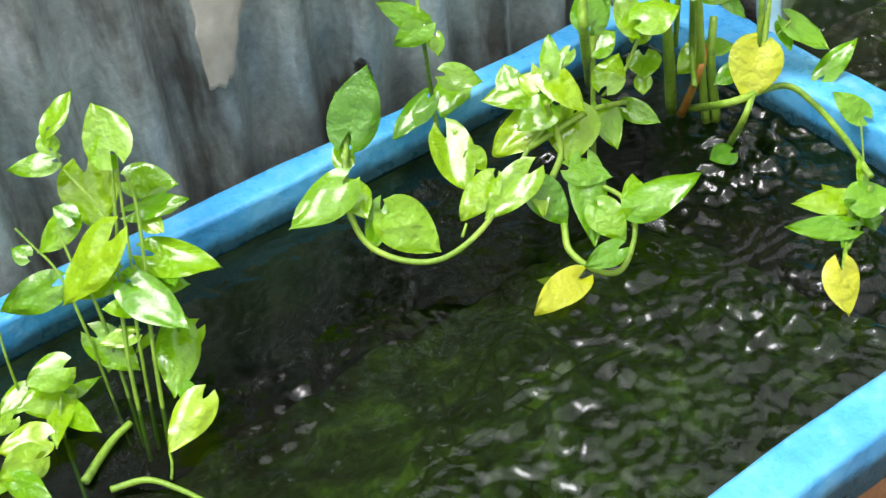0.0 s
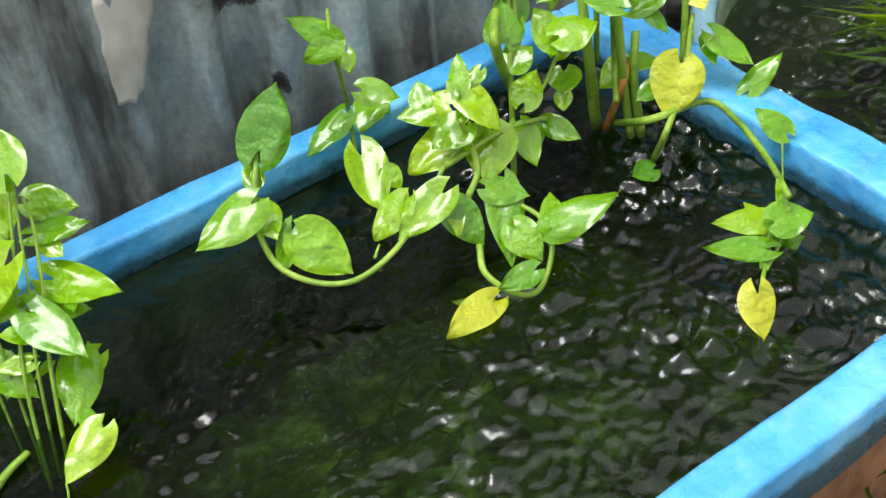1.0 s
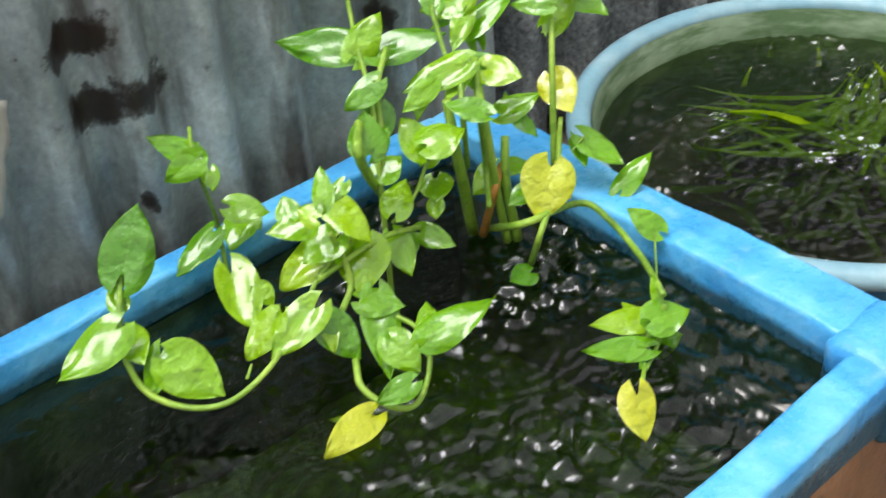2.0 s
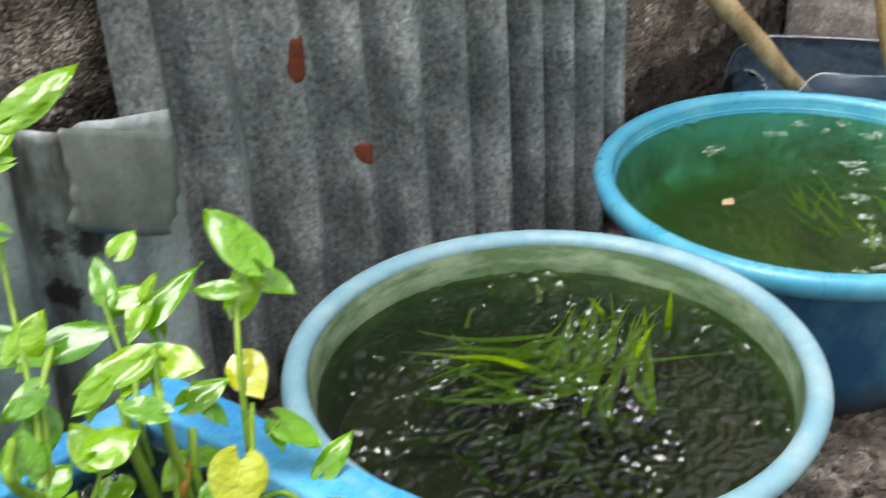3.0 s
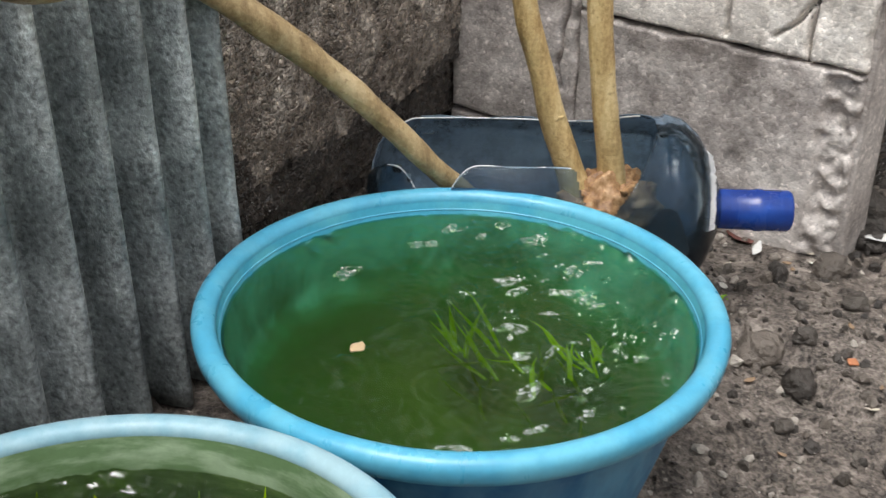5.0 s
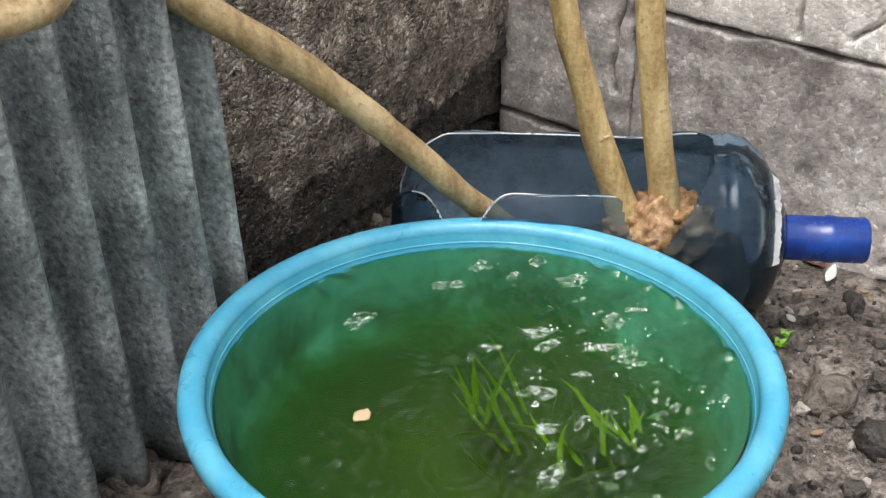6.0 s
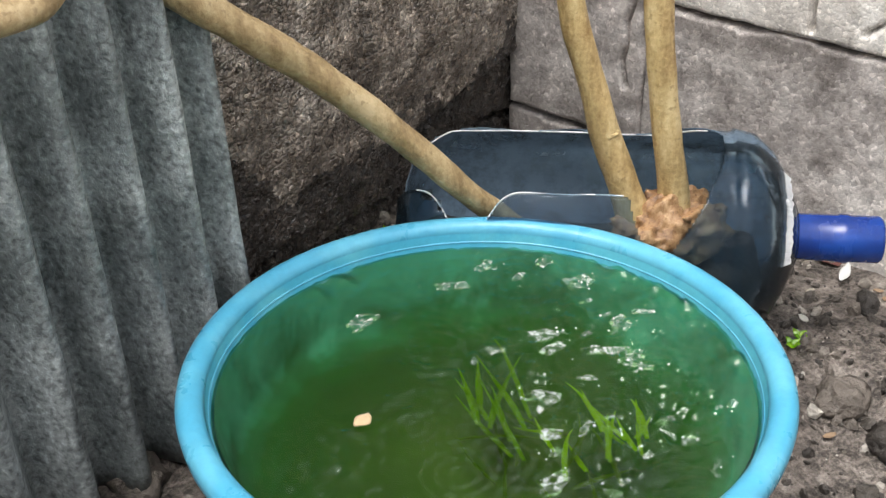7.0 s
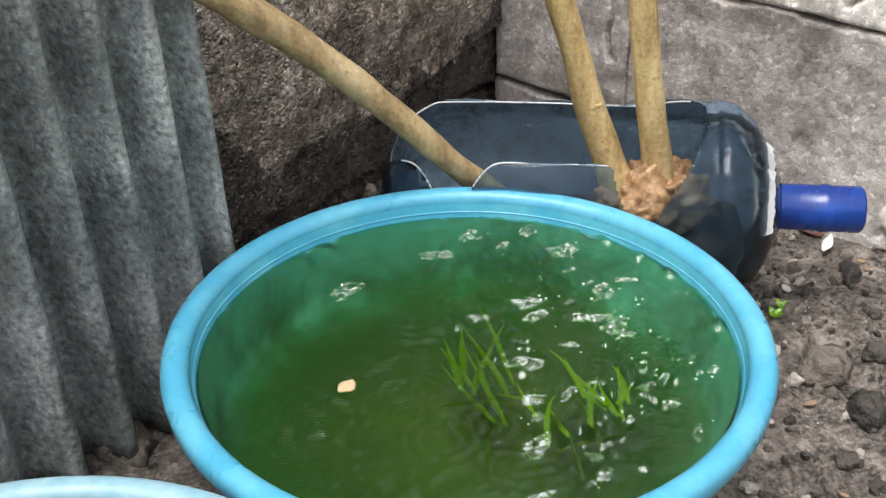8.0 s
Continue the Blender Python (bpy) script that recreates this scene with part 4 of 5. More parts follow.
leaf(plant, FRESH, (0.083, 0.864, 0.336), (0.094, 0.842, 0.311), 0.022)
leaf(plant, FRESH, (0.106, 0.884, 0.323), (0.133, 0.870, 0.315), 0.018)
stalk(plant, STALK, 0.00336, [(-0.122, 0.805, 0.370), (-0.124, 0.773, 0.344), (-0.121, 0.758, 0.325), (-0.108, 0.745, 0.305), (-0.079, 0.735, 0.296), (-0.049, 0.736, 0.297), (-0.019, 0.755, 0.309), (0.005, 0.794, 0.320), (0.020, 0.819, 0.335), (0.039, 0.829, 0.353)])
stalk(plant, STALK, 0.00336, [(0.044, 0.764, 0.299), (0.047, 0.742, 0.290), (0.067, 0.731, 0.278), (0.085, 0.735, 0.273), (0.096, 0.751, 0.281), (0.100, 0.770, 0.294), (0.092, 0.790, 0.302), (0.078, 0.801, 0.306)])
stalk(plant, STALK, 0.0036, [(0.037, 0.800, 0.317), (0.046, 0.819, 0.329), (0.040, 0.829, 0.355), (0.035, 0.824, 0.375)])
stalk(plant, STALK, 0.00264, [(-0.054, 0.871, 0.310), (-0.058, 0.893, 0.353), (-0.057, 0.844, 0.437), (-0.061, 0.877, 0.448)])
stalk(plant, STALK, 0.00144, [(0.051, 0.730, 0.280), (0.047, 0.725, 0.277)])
stalk(plant, STALK, 0.00176, [(0.098, 0.767, 0.291), (0.104, 0.778, 0.301)])
stalk(plant, STALK, 0.0016, [(-0.036, 0.747, 0.307), (-0.032, 0.756, 0.313)])
stalk(plant, STALK, 0.0036, [(0.020, 0.819, 0.335), (0.055, 0.835, 0.347), (0.080, 0.855, 0.345), (0.105, 0.875, 0.335)])
stalk(plant, STALK, 0.00144, [(-0.127, 0.773, 0.345), (-0.124, 0.769, 0.339)])

plant = thing('aquatic_plant', 'tall leafy green water plant with yellowing leaves in the tub corner', 'plant', (0, 0, 0), group='plants in the tub')
leaf(plant, PALE, (0.086, 0.856, 0.365), (0.098, 0.871, 0.386), 0.026)
leaf(plant, FRESH, (0.122, 0.906, 0.359), (0.120, 0.887, 0.348), 0.026)
leaf(plant, PALE, (0.120, 0.890, 0.347), (0.119, 0.880, 0.337), 0.014)
leaf(plant, FRESH, (0.078, 0.877, 0.388), (0.096, 0.887, 0.397), 0.022)
leaf(plant, DEEP, (0.071, 0.831, 0.437), (0.071, 0.853, 0.461), 0.027)
leaf(plant, PALE, (0.114, 0.885, 0.399), (0.098, 0.907, 0.419), 0.026)
leaf(plant, PALE, (0.116, 0.877, 0.411), (0.148, 0.886, 0.417), 0.031)
leaf(plant, FRESH, (0.176, 0.940, 0.341), (0.154, 0.929, 0.323), 0.023)
leaf(plant, FRESH, (0.185, 0.945, 0.337), (0.208, 0.952, 0.335), 0.016)
leaf(plant, YELLOW, (0.216, 0.897, 0.365), (0.201, 0.869, 0.331), 0.040)
leaf(plant, FRESH, (0.195, 0.894, 0.347), (0.179, 0.887, 0.338), 0.015)
leaf(plant, FRESH, (0.254, 0.953, 0.353), (0.285, 0.934, 0.333), 0.028)
leaf(plant, FRESH, (0.283, 0.931, 0.311), (0.313, 0.949, 0.336), 0.019)
leaf(plant, FRESH, (0.299, 0.863, 0.313), (0.275, 0.877, 0.330), 0.020)
leaf(plant, PALE, (0.276, 0.786, 0.287), (0.225, 0.782, 0.291), 0.021)
leaf(plant, FRESH, (0.262, 0.753, 0.287), (0.213, 0.751, 0.294), 0.018)
leaf(plant, FRESH, (0.268, 0.758, 0.310), (0.300, 0.768, 0.309), 0.027)
leaf(plant, DEEP, (0.275, 0.778, 0.266), (0.298, 0.773, 0.279), 0.022)
leaf(plant, YELLOW, (0.242, 0.689, 0.302), (0.243, 0.663, 0.279), 0.026)
leaf(plant, FRESH, (0.277, 0.774, 0.313), (0.274, 0.788, 0.330), 0.009)
leaf(plant, DEEP, (0.067, 0.968, 0.453), (0.003, 0.995, 0.451), 0.030)
leaf(plant, PALE, (0.069, 0.945, 0.459), (0.092, 0.961, 0.486), 0.025)
leaf(plant, FRESH, (0.071, 0.956, 0.462), (0.091, 0.937, 0.448), 0.021)
leaf(plant, DEEP, (0.093, 0.960, 0.452), (0.143, 0.963, 0.462), 0.028)
leaf(plant, DEEP, (0.082, 0.896, 0.459), (0.056, 0.887, 0.442), 0.020)
leaf(plant, DEEP, (0.081, 0.899, 0.433), (0.074, 0.881, 0.405), 0.026)
leaf(plant, PALE, (0.154, 0.930, 0.449), (0.102, 0.921, 0.434), 0.025)
leaf(plant, FRESH, (0.125, 0.917, 0.441), (0.100, 0.906, 0.424), 0.017)
leaf(plant, FRESH, (0.158, 0.957, 0.422), (0.178, 0.964, 0.438), 0.026)
leaf(plant, PALE, (0.173, 0.950, 0.431), (0.200, 0.934, 0.429), 0.025)
leaf(plant, FRESH, (0.135, 0.986, 0.475), (0.131, 1.014, 0.496), 0.018)
leaf(plant, FRESH, (0.147, 0.998, 0.502), (0.164, 1.013, 0.514), 0.018)
leaf(plant, FRESH, (0.157, 0.984, 0.472), (0.124, 0.988, 0.470), 0.018)
leaf(plant, FRESH, (0.161, 0.981, 0.470), (0.146, 0.954, 0.447), 0.017)
leaf(plant, FRESH, (0.165, 0.980, 0.453), (0.212, 1.003, 0.482), 0.022)
leaf(plant, PALE, (0.162, 0.978, 0.475), (0.176, 0.987, 0.489), 0.009)
leaf(plant, FRESH, (0.229, 0.978, 0.468), (0.198, 0.986, 0.468), 0.015)
leaf(plant, PALE, (0.234, 0.984, 0.450), (0.255, 1.014, 0.497), 0.021)
leaf(plant, FRESH, (0.238, 0.990, 0.445), (0.258, 1.004, 0.477), 0.019)
leaf(plant, FRESH, (0.252, 1.007, 0.460), (0.280, 0.986, 0.448), 0.025)
leaf(plant, YELLOW, (0.231, 0.968, 0.406), (0.241, 0.940, 0.386), 0.029)
leaf(plant, FRESH, (0.183, 0.958, 0.382), (0.221, 0.969, 0.393), 0.022)
leaf(plant, DEEP, (0.198, 0.955, 0.380), (0.212, 0.938, 0.367), 0.016)
leaf(plant, DEEP, (0.162, 0.891, 0.425), (0.132, 0.900, 0.432), 0.020)
leaf(plant, FRESH, (0.249, 0.988, 0.488), (0.219, 1.022, 0.520), 0.033)
leaf(plant, FRESH, (0.088, 1.055, 0.602), (0.143, 1.081, 0.630), 0.025)
leaf(plant, FRESH, (0.069, 1.031, 0.573), (0.003, 1.030, 0.560), 0.018)
leaf(plant, FRESH, (0.062, 1.000, 0.535), (0.012, 1.027, 0.539), 0.020)
leaf(plant, FRESH, (0.070, 1.044, 0.585), (0.091, 1.066, 0.607), 0.022)
stalk(plant, STALK, 0.0028, [(0.076, 0.864, 0.230), (0.077, 0.878, 0.397), (0.077, 0.900, 0.439), (0.069, 0.966, 0.469), (0.066, 0.994, 0.505), (0.066, 1.015, 0.539), (0.065, 1.034, 0.569)])
stalk(plant, STALK, 0.0064, [(0.154, 0.947, 0.272), (0.141, 0.905, 0.380), (0.136, 0.911, 0.429)])
stalk(plant, STALK, 0.0048, [(0.182, 0.928, 0.272), (0.173, 0.917, 0.336), (0.165, 0.907, 0.408), (0.164, 0.932, 0.425)])
stalk(plant, OLD_STALK, 0.0048, [(0.162, 0.941, 0.272), (0.170, 0.912, 0.334), (0.180, 0.935, 0.347)])
stalk(plant, STALK, 0.0056, [(0.085, 0.998, 0.272), (0.065, 0.817, 0.439), (0.066, 0.843, 0.457)])
stalk(plant, STALK, 0.0056, [(0.191, 0.929, 0.272), (0.182, 0.922, 0.338), (0.184, 0.936, 0.374)])
stalk(plant, STALK, 0.00384, [(0.197, 0.892, 0.272), (0.200, 0.853, 0.332), (0.224, 0.919, 0.336), (0.233, 0.949, 0.379)])
stalk(plant, STALK, 0.00384, [(0.226, 0.940, 0.332), (0.227, 0.952, 0.408), (0.232, 0.983, 0.454)])
stalk(plant, STALK, 0.00416, [(0.168, 0.949, 0.272), (0.186, 0.858, 0.339), (0.241, 0.905, 0.320), (0.261, 0.880, 0.318), (0.276, 0.823, 0.318), (0.279, 0.767, 0.326)])
stalk(plant, STALK, 0.00208, [(0.120, 0.897, 0.394), (0.103, 0.880, 0.362), (0.083, 0.860, 0.353)])
stalk(plant, STALK, 0.0012, [(0.290, 0.843, 0.327), (0.277, 0.778, 0.324)])
stalk(plant, STALK, 0.00288, [(0.274, 0.784, 0.292), (0.264, 0.753, 0.278), (0.249, 0.706, 0.285)])
stalk(plant, STALK, 0.0024, [(0.280, 0.766, 0.317), (0.276, 0.765, 0.279), (0.261, 0.738, 0.279)])
stalk(plant, STALK, 0.00144, [(0.253, 0.949, 0.357), (0.241, 0.942, 0.348)])
stalk(plant, STALK, 0.004, [(0.164, 0.955, 0.439), (0.162, 0.916, 0.412), (0.167, 0.934, 0.346), (0.164, 0.896, 0.332)])
stalk(plant, STALK, 0.0036, [(0.093, 0.948, 0.460), (0.083, 0.917, 0.444), (0.082, 0.892, 0.423), (0.080, 0.881, 0.383)])
stalk(plant, STALK, 0.0036, [(0.151, 0.952, 0.445), (0.147, 0.899, 0.424), (0.150, 0.918, 0.359)])
stalk(plant, STALK, 0.0028, [(0.133, 0.977, 0.479), (0.138, 0.956, 0.455), (0.146, 0.924, 0.430)])
leaf(plant, DEEP, (0.194, 0.875, 0.2745), (0.175, 0.867, 0.2745), 0.021)

# ---- water weed ----
WEED = leaf_material("water_weed", (0.07, 0.15, 0.003), (0.32, 0.46, 0.008), (0.38, 0.52, 0.02), 0.6, 0.0)
OLIVE_WEED = leaf_material("olive_weed", (0.022, 0.045, 0.003), (0.080, 0.115, 0.007), (0.07, 0.105, 0.010), 0.6, 0.0)
GREEN_WEED = leaf_material("green_weed", (0.07, 0.13, 0.003), (0.19, 0.28, 0.006), (0.19, 0.28, 0.008), 0.6, 0.0)
DIM_WEED = leaf_material("dim_weed", (0.012, 0.026, 0.003), (0.050, 0.082, 0.009), (0.05, 0.08, 0.012), 0.6, 0.0)


def blade(bm, base, heading, rise, length, width, bend, rng):
    """One ribbon of weed with a shallow fold."""
    p, d, prev = Vector(base), heading, None
    n = 7
    for k in range(n + 1):
        f = k / n
        w = width * (0.55 + 0.45 * math.sin(math.pi * min(f * 1.3, 1))) * (1 - f ** 3) + 0.0004
        side = Vector((-math.sin(d), math.cos(d), 0))
        row = [bm.verts.new(p - side * w), bm.verts.new(p + Vector((0, 0, w * 0.5))), bm.verts.new(p + side * w)]
        if prev:
            bm.faces.new((prev[0], prev[1], row[1], row[0]))
            bm.faces.new((prev[1], prev[2], row[2], row[1]))
        prev = row
        p = p + Vector((math.cos(d), math.sin(d), 0)) * (length / n) + Vector((0, 0, rise * length / n * math.cos(math.pi * f * 0.9)))
        d += bend / n + rng.uniform(-0.06, 0.06)


def build_weed(name, label, at, radius, level, count, heading, spread, lengths, widths, deep, material, offset=(0, 0), seed=1, curl=1.3):
    rng = random.Random(seed)
    bm = bmesh.new()
    for _ in range(count):
        a, r = rng.uniform(0, 2 * math.pi), radius * math.sqrt(rng.random())
        x, y = at[0] + offset[0] + r * math.cos(a), at[1] + offset[1] + r * math.sin(a)
        h = radians(heading + rng.gauss(0, spread))
        ln = rng.uniform(*lengths)
        z = level - deep * rng.random() ** 1.3 - 0.004
        blade(bm, (x - math.cos(h) * ln / 2, y - math.sin(h) * ln / 2, z), h, rng.uniform(-0.25, 0.35), ln, rng.uniform(*widths), rng.uniform(-curl, curl), rng)
    return tagged(part(name, bm, material), label, "water plant", kind="stuff")


build_weed("water_weed", "yellow-green ribbons of weed drifting in dark water", B_AT, 0.065, 0.172, 34, 60, 17, (0.08, 0.19), (0.0024, 0.0056), 0.026, WEED, (0.085, 0.080), 3, 0.7)
build_weed("water_weed", "yellow-green ribbons of weed trailing towards the basin wall", B_AT, 0.060, 0.172, 34, 160, 24, (0.07, 0.17), (0.0028, 0.0070), 0.020, WEED, (-0.030, 0.070), 9, 0.7)
build_weed("water_weed", "olive fronds of weed deeper in dark water", B_AT, 0.13, 0.150, 110, 20, 60, (0.05, 0.13), (0.003, 0.008), 0.045, OLIVE_WEED, (0.02, 0.03), 13)
build_weed("water_weed", "few broad green weed blades in green water", A_AT, 0.036, 0.172, 9, 80, 9, (0.07, 0.14), (0.0022, 0.0036), 0.022, GREEN_WEED, (0.025, 0.015), 5, 0.3)
build_weed("water_weed", "short green weed blades in green water", A_AT, 0.065, 0.168, 15, 82, 20, (0.04, 0.08), (0.0014, 0.0028), 0.025, GREEN_WEED, (0.085, -0.045), 15, 0.4)
build_weed("water_weed", "dim weed blades low in green water", A_AT, 0.09, 0.155, 14, 50, 40, (0.04, 0.10), (0.0014, 0.0030), 0.03, OLIVE_WEED, (0.03, -0.09), 19, 0.5)
build_weed("water_weed", "dim tangled weed under dark tub water", (0.14, 0.60), 0.22, 0.200, 420, 30, 90, (0.03, 0.09), (0.0006, 0.0016), 0.06, DIM_WEED, (0.0, 0.0), 7)

for x, y, tx, ty, h, w in ((0.735, 1.239, 0.748, 1.262, 0.062, 0.0042), (0.678, 1.286, 0.660, 1.300, 0.036, 0.004), (0.710, 1.247, 0.712, 1.256, 0.040, 0.0035), (0.621, 1.359, 0.618, 1.362, 0.026, 0.0035), (0.571, 1.393, 0.573, 1.396, 0.020, 0.003), (0.653, 1.294, 0.632, 1.302, 0.022, 0.004), (0.52, 1.33, 0.53, 1.34, 0.02, 0.003)):
    bm = bmesh.new()
    prev = None
    for k in range(8):
        f = k / 7
        c = Vector((x + (tx - x) * f * f, y + (ty - y) * f * f, 0.160 + h * f))
        half = w * (1 - f ** 2.2) + 0.0003
        row = [bm.verts.new(c + Vector((s * half, 0.0006 * (1 - abs(s)), 0))) for s in (-1, 0, 1)]
        if prev:
            bm.faces.new((prev[0], prev[1], row[1], row[0]))
            bm.faces.new((prev[1], prev[2], row[2], row[1]))
        prev = row
    tagged(part("water_grass", bm, WEED), "single green grass shoot standing out of dark water", "water plant", "grass shoots in the basin")

# ---- cut water bottle with a planted stump ----


def plastic_clear(name, tint, gloss_rough, haze_color, thin, thick):
    n = Nodes(name)
    n.t.nodes.remove(n.bsdf)
    body = n.add("ShaderNodeBsdfTransparent", Color=(*tint, 1))
    haze = n.add("ShaderNodeBsdfDiffuse", Color=(*haze_color, 1))
    gloss = n.add("ShaderNodeBsdfGlossy", Roughness=gloss_rough)
    fres = n.add("ShaderNodeFresnel", IOR=1.28)
    dirt = n.ramp(n.noise(30, 5, 0.65), (0.42, (thin,) * 3), (0.60, (thick,) * 3))
    n.link(n.bump(n.noise(26, 4), 0.6, 0.006), gloss.inputs["Normal"])
    m1, m2 = n.add("ShaderNodeMixShader"), n.add("ShaderNodeMixShader")
    n.link(dirt, m1.inputs[0])
    n.link(body.outputs[0], m1.inputs[1])
    glow = n.add("ShaderNodeBsdfTranslucent", Color=(*haze_color, 1))
    m0 = n.add("ShaderNodeMixShader", Fac=0.55)
    n.link(haze.outputs[0], m0.inputs[1])
    n.link(glow.outputs[0], m0.inputs[2])
    n.link(m0.outputs[0], m1.inputs[2])
    n.link(fres.outputs[0], m2.inputs[0])
    n.link(m1.outputs[0], m2.inputs[1])
    n.link(gloss.outputs[0], m2.inputs[2])
    n.link(m2.outputs[0], n.out.inputs["Surface"])
    return n.m


BOTTLE = plastic_clear("smoky_blue_plastic", (0.66, 0.77, 0.85), 0.06, (0.05, 0.09, 0.13), 0.12, 0.26)
# Back half of the same plastic, with light painted in as paler haze.
LIT_BACK = plastic_clear("lit_back_blue_plastic", (0.55, 0.70, 0.82), 0.2, (0.33, 0.44, 0.56), 0.35, 0.6)
NECK = plastic_material("dark_blue_plastic", (0.004, 0.030, 0.20), (0.010, 0.06, 0.32), 0.12)
LABEL = plastic_material("torn_white_label", (0.62, 0.64, 0.66), (0.8, 0.8, 0.8), 0.5)
MUD = murk_material("potting_mud", (0.012, 0.010, 0.008), (0.03, 0.024, 0.018), (0.07, 0.05, 0.035), 20)
BOTTLE_AXIS = (1.553, 1.651, 0.152)
BOTTLE_TURN = 150.0


def cut_front(x):
    """Degrees from the top to the sawn front edge: it dips where the stump stands and where the branch rests."""
    return 43 + 34 * max(0.0, 1 - ((x - 0.138) / 0.068) ** 4) + 30 * math.exp(-((x - 0.392) / 0.030) ** 2)


def build_bottle():
    """A big water bottle on its side, its upper flank cut away, neck towards the open yard. x runs from the neck to the foot."""
    bottle = thing("water_bottle", "smoky blue plastic water bottle lying cut open as a planter", "bottle", BOTTLE_AXIS, BOTTLE_TURN)
    r = 0.128
    profile = [(0.0, 0.034), (0.006, 0.05), (0.018, 0.078), (0.034, 0.104), (0.056, 0.123), (0.08, r)]
    for k in range(1, 121):
        x = 0.08 + 0.38 * k / 120
        profile.append((x, r - 0.004 * (0.5 + 0.5 * math.cos(2 * math.pi * k / 40))))
    profile = [p for p in profile if p[0] < 0.425]
    profile += [(0.435, r - 0.006), (0.455, r - 0.013), (0.470, r - 0.026), (0.480, r - 0.045), (0.486, r - 0.075), (0.486, 0.0001)]
    n = 288
    bm = bmesh.new()
    rows = []
    for x, rad in profile:
        rows.append([bm.verts.new((x, rad * math.cos(2 * math.pi * i / n), rad * math.sin(2 * math.pi * i / n))) for i in range(n)])
    for k, (a, b) in enumerate(zip(rows, rows[1:])):
        x = (profile[k][0] + profile[k + 1][0]) / 2
        for i in range(n):
            ang = 360 * (i + 0.5) / n
            # the open side lies on top and dips to the front where the stump stands (y points away from the wall)
            wob = 3 * noise.noise(Vector((x * 9, 0, 1)))
            end = min((x - 0.095) / 0.07, 1.0)
            front = cut_front(x)
            if end > 0 and 90 - front * end ** 0.5 + wob < ang < 90 + (46 + 60 * max(0.0, x - 0.36)) * end ** 0.5 + wob:
                continue
            j = (i + 1) % n
            # the back half takes the paler, lit copy
            bm.faces.new((a[i], b[i], b[j], a[j])).material_index = 1 if 88 < ang < 235 else 0
    bmesh.ops.delete(bm, geom=[v for v in bm.verts if not v.link_faces], context="VERTS")
    bmesh.ops.solidify(bm, geom=bm.faces[:], thickness=0.0016)
    part("shell", bm, (BOTTLE, LIT_BACK), bottle)
    # the sawn edge is whitened
    for lo, hi, at in ((0.212, 0.462, "front"), (0.112, 0.462, "back")):
        pts = []
        for k in range(60):
            rad = r - 0.003 - 0.02 * max(0.0, (lo + (hi - lo) * k / 59 - 0.43) / 0.035) ** 1.5
            x = lo + (hi - lo) * k / 59
            end = max(0.0, min((x - 0.095) / 0.07, 1.0)) ** 0.5
            wob = 3 * noise.noise(Vector((x * 9, 0, 1)))
            cut = 90 - cut_front(x) * end + wob if at == "front" else 90 + (46 + 60 * max(0.0, x - 0.36)) * end + wob
            a = radians(cut)
            pts.append((x, rad * math.cos(a), rad * math.sin(a)))
        part("cut_edge", tube(bmesh.new(), pts, [0.0011] * 60, 6, 1, 0.4), LABEL, bottle, "whitened sawn edge")
    neck = lathe([(0.0301, 0.012), (0.0305, 0.0), (0.0285, -0.006), (0.0285, -0.05), (0.0300, -0.054), (0.0300, -0.062), (0.0288, -0.066), (0.0290, -0.100), (0.0262, -0.104), (0.0, -0.104)], 40)
    bmesh.ops.rotate(neck, verts=neck.verts, matrix=Matrix.Rotation(radians(90), 3, "Y"))
    part("neck", neck, NECK, bottle, "dark blue plastic neck")
    # torn label round the shoulder
    bm = bmesh.new()
    prev = None
    for i in range(40):
        a = radians(5 + 85 * i / 39)
        w = 0.007 + 0.003 * noise.noise(Vector((i * 0.5, 3, 0)))
        off = 0.002 * noise.noise(Vector((i * 0.4, 9, 0)))
        row = [bm.verts.new((0.020 + off + s * w, (0.083 + 0.9 * s * w + 0.0025) * math.cos(a), (0.083 + 0.9 * s * w + 0.0025) * math.sin(a))) for s in (-1, 1)]
        if prev:
            bm.faces.new((*prev, row[1], row[0]))
        prev = row
    bmesh.ops.solidify(bm, geom=bm.faces[:], thickness=0.0005)
    part("label_strip", bm, LABEL, bottle, "torn white label edge")
    # mud lying in the lower half
    bm = slab(30, 14, lambda u, v: (0.035 + 0.44 * u, (v - 0.5) * 2 * 0.102, -0.052 + 0.008 * noise.noise(Vector((u * 9, v * 5, 2))) + 0.012 * math.exp(-((0.44 * u - 0.123) / 0.05) ** 2)),
              lambda u, v: (0, 0, -max(0.002, math.sqrt(max(0.0, 0.120 ** 2 - (2 * (v - 0.5) * 0.102) ** 2)) - 0.056) * (0.5 if u in (0, 1) else 1)))
    part("mud", bm, MUD, bottle, "dark wet mud")
    return bottle


build_bottle()
CUTTING = bark_material("pale_branch_bark", (0.24, 0.160, 0.075), (0.41, 0.295, 0.150), (0.57, 0.445, 0.26), 40)
STEM_BARK = bark_material("yellow_stem_bark", (0.30, 0.190, 0.075), (0.54, 0.385, 0.175), (0.72, 0.565, 0.30), 40)
ROOT = bark_material("orange_root_bark", (0.12, 0.055, 0.022), (0.33, 0.18, 0.08), (0.55, 0.36, 0.19), 45)


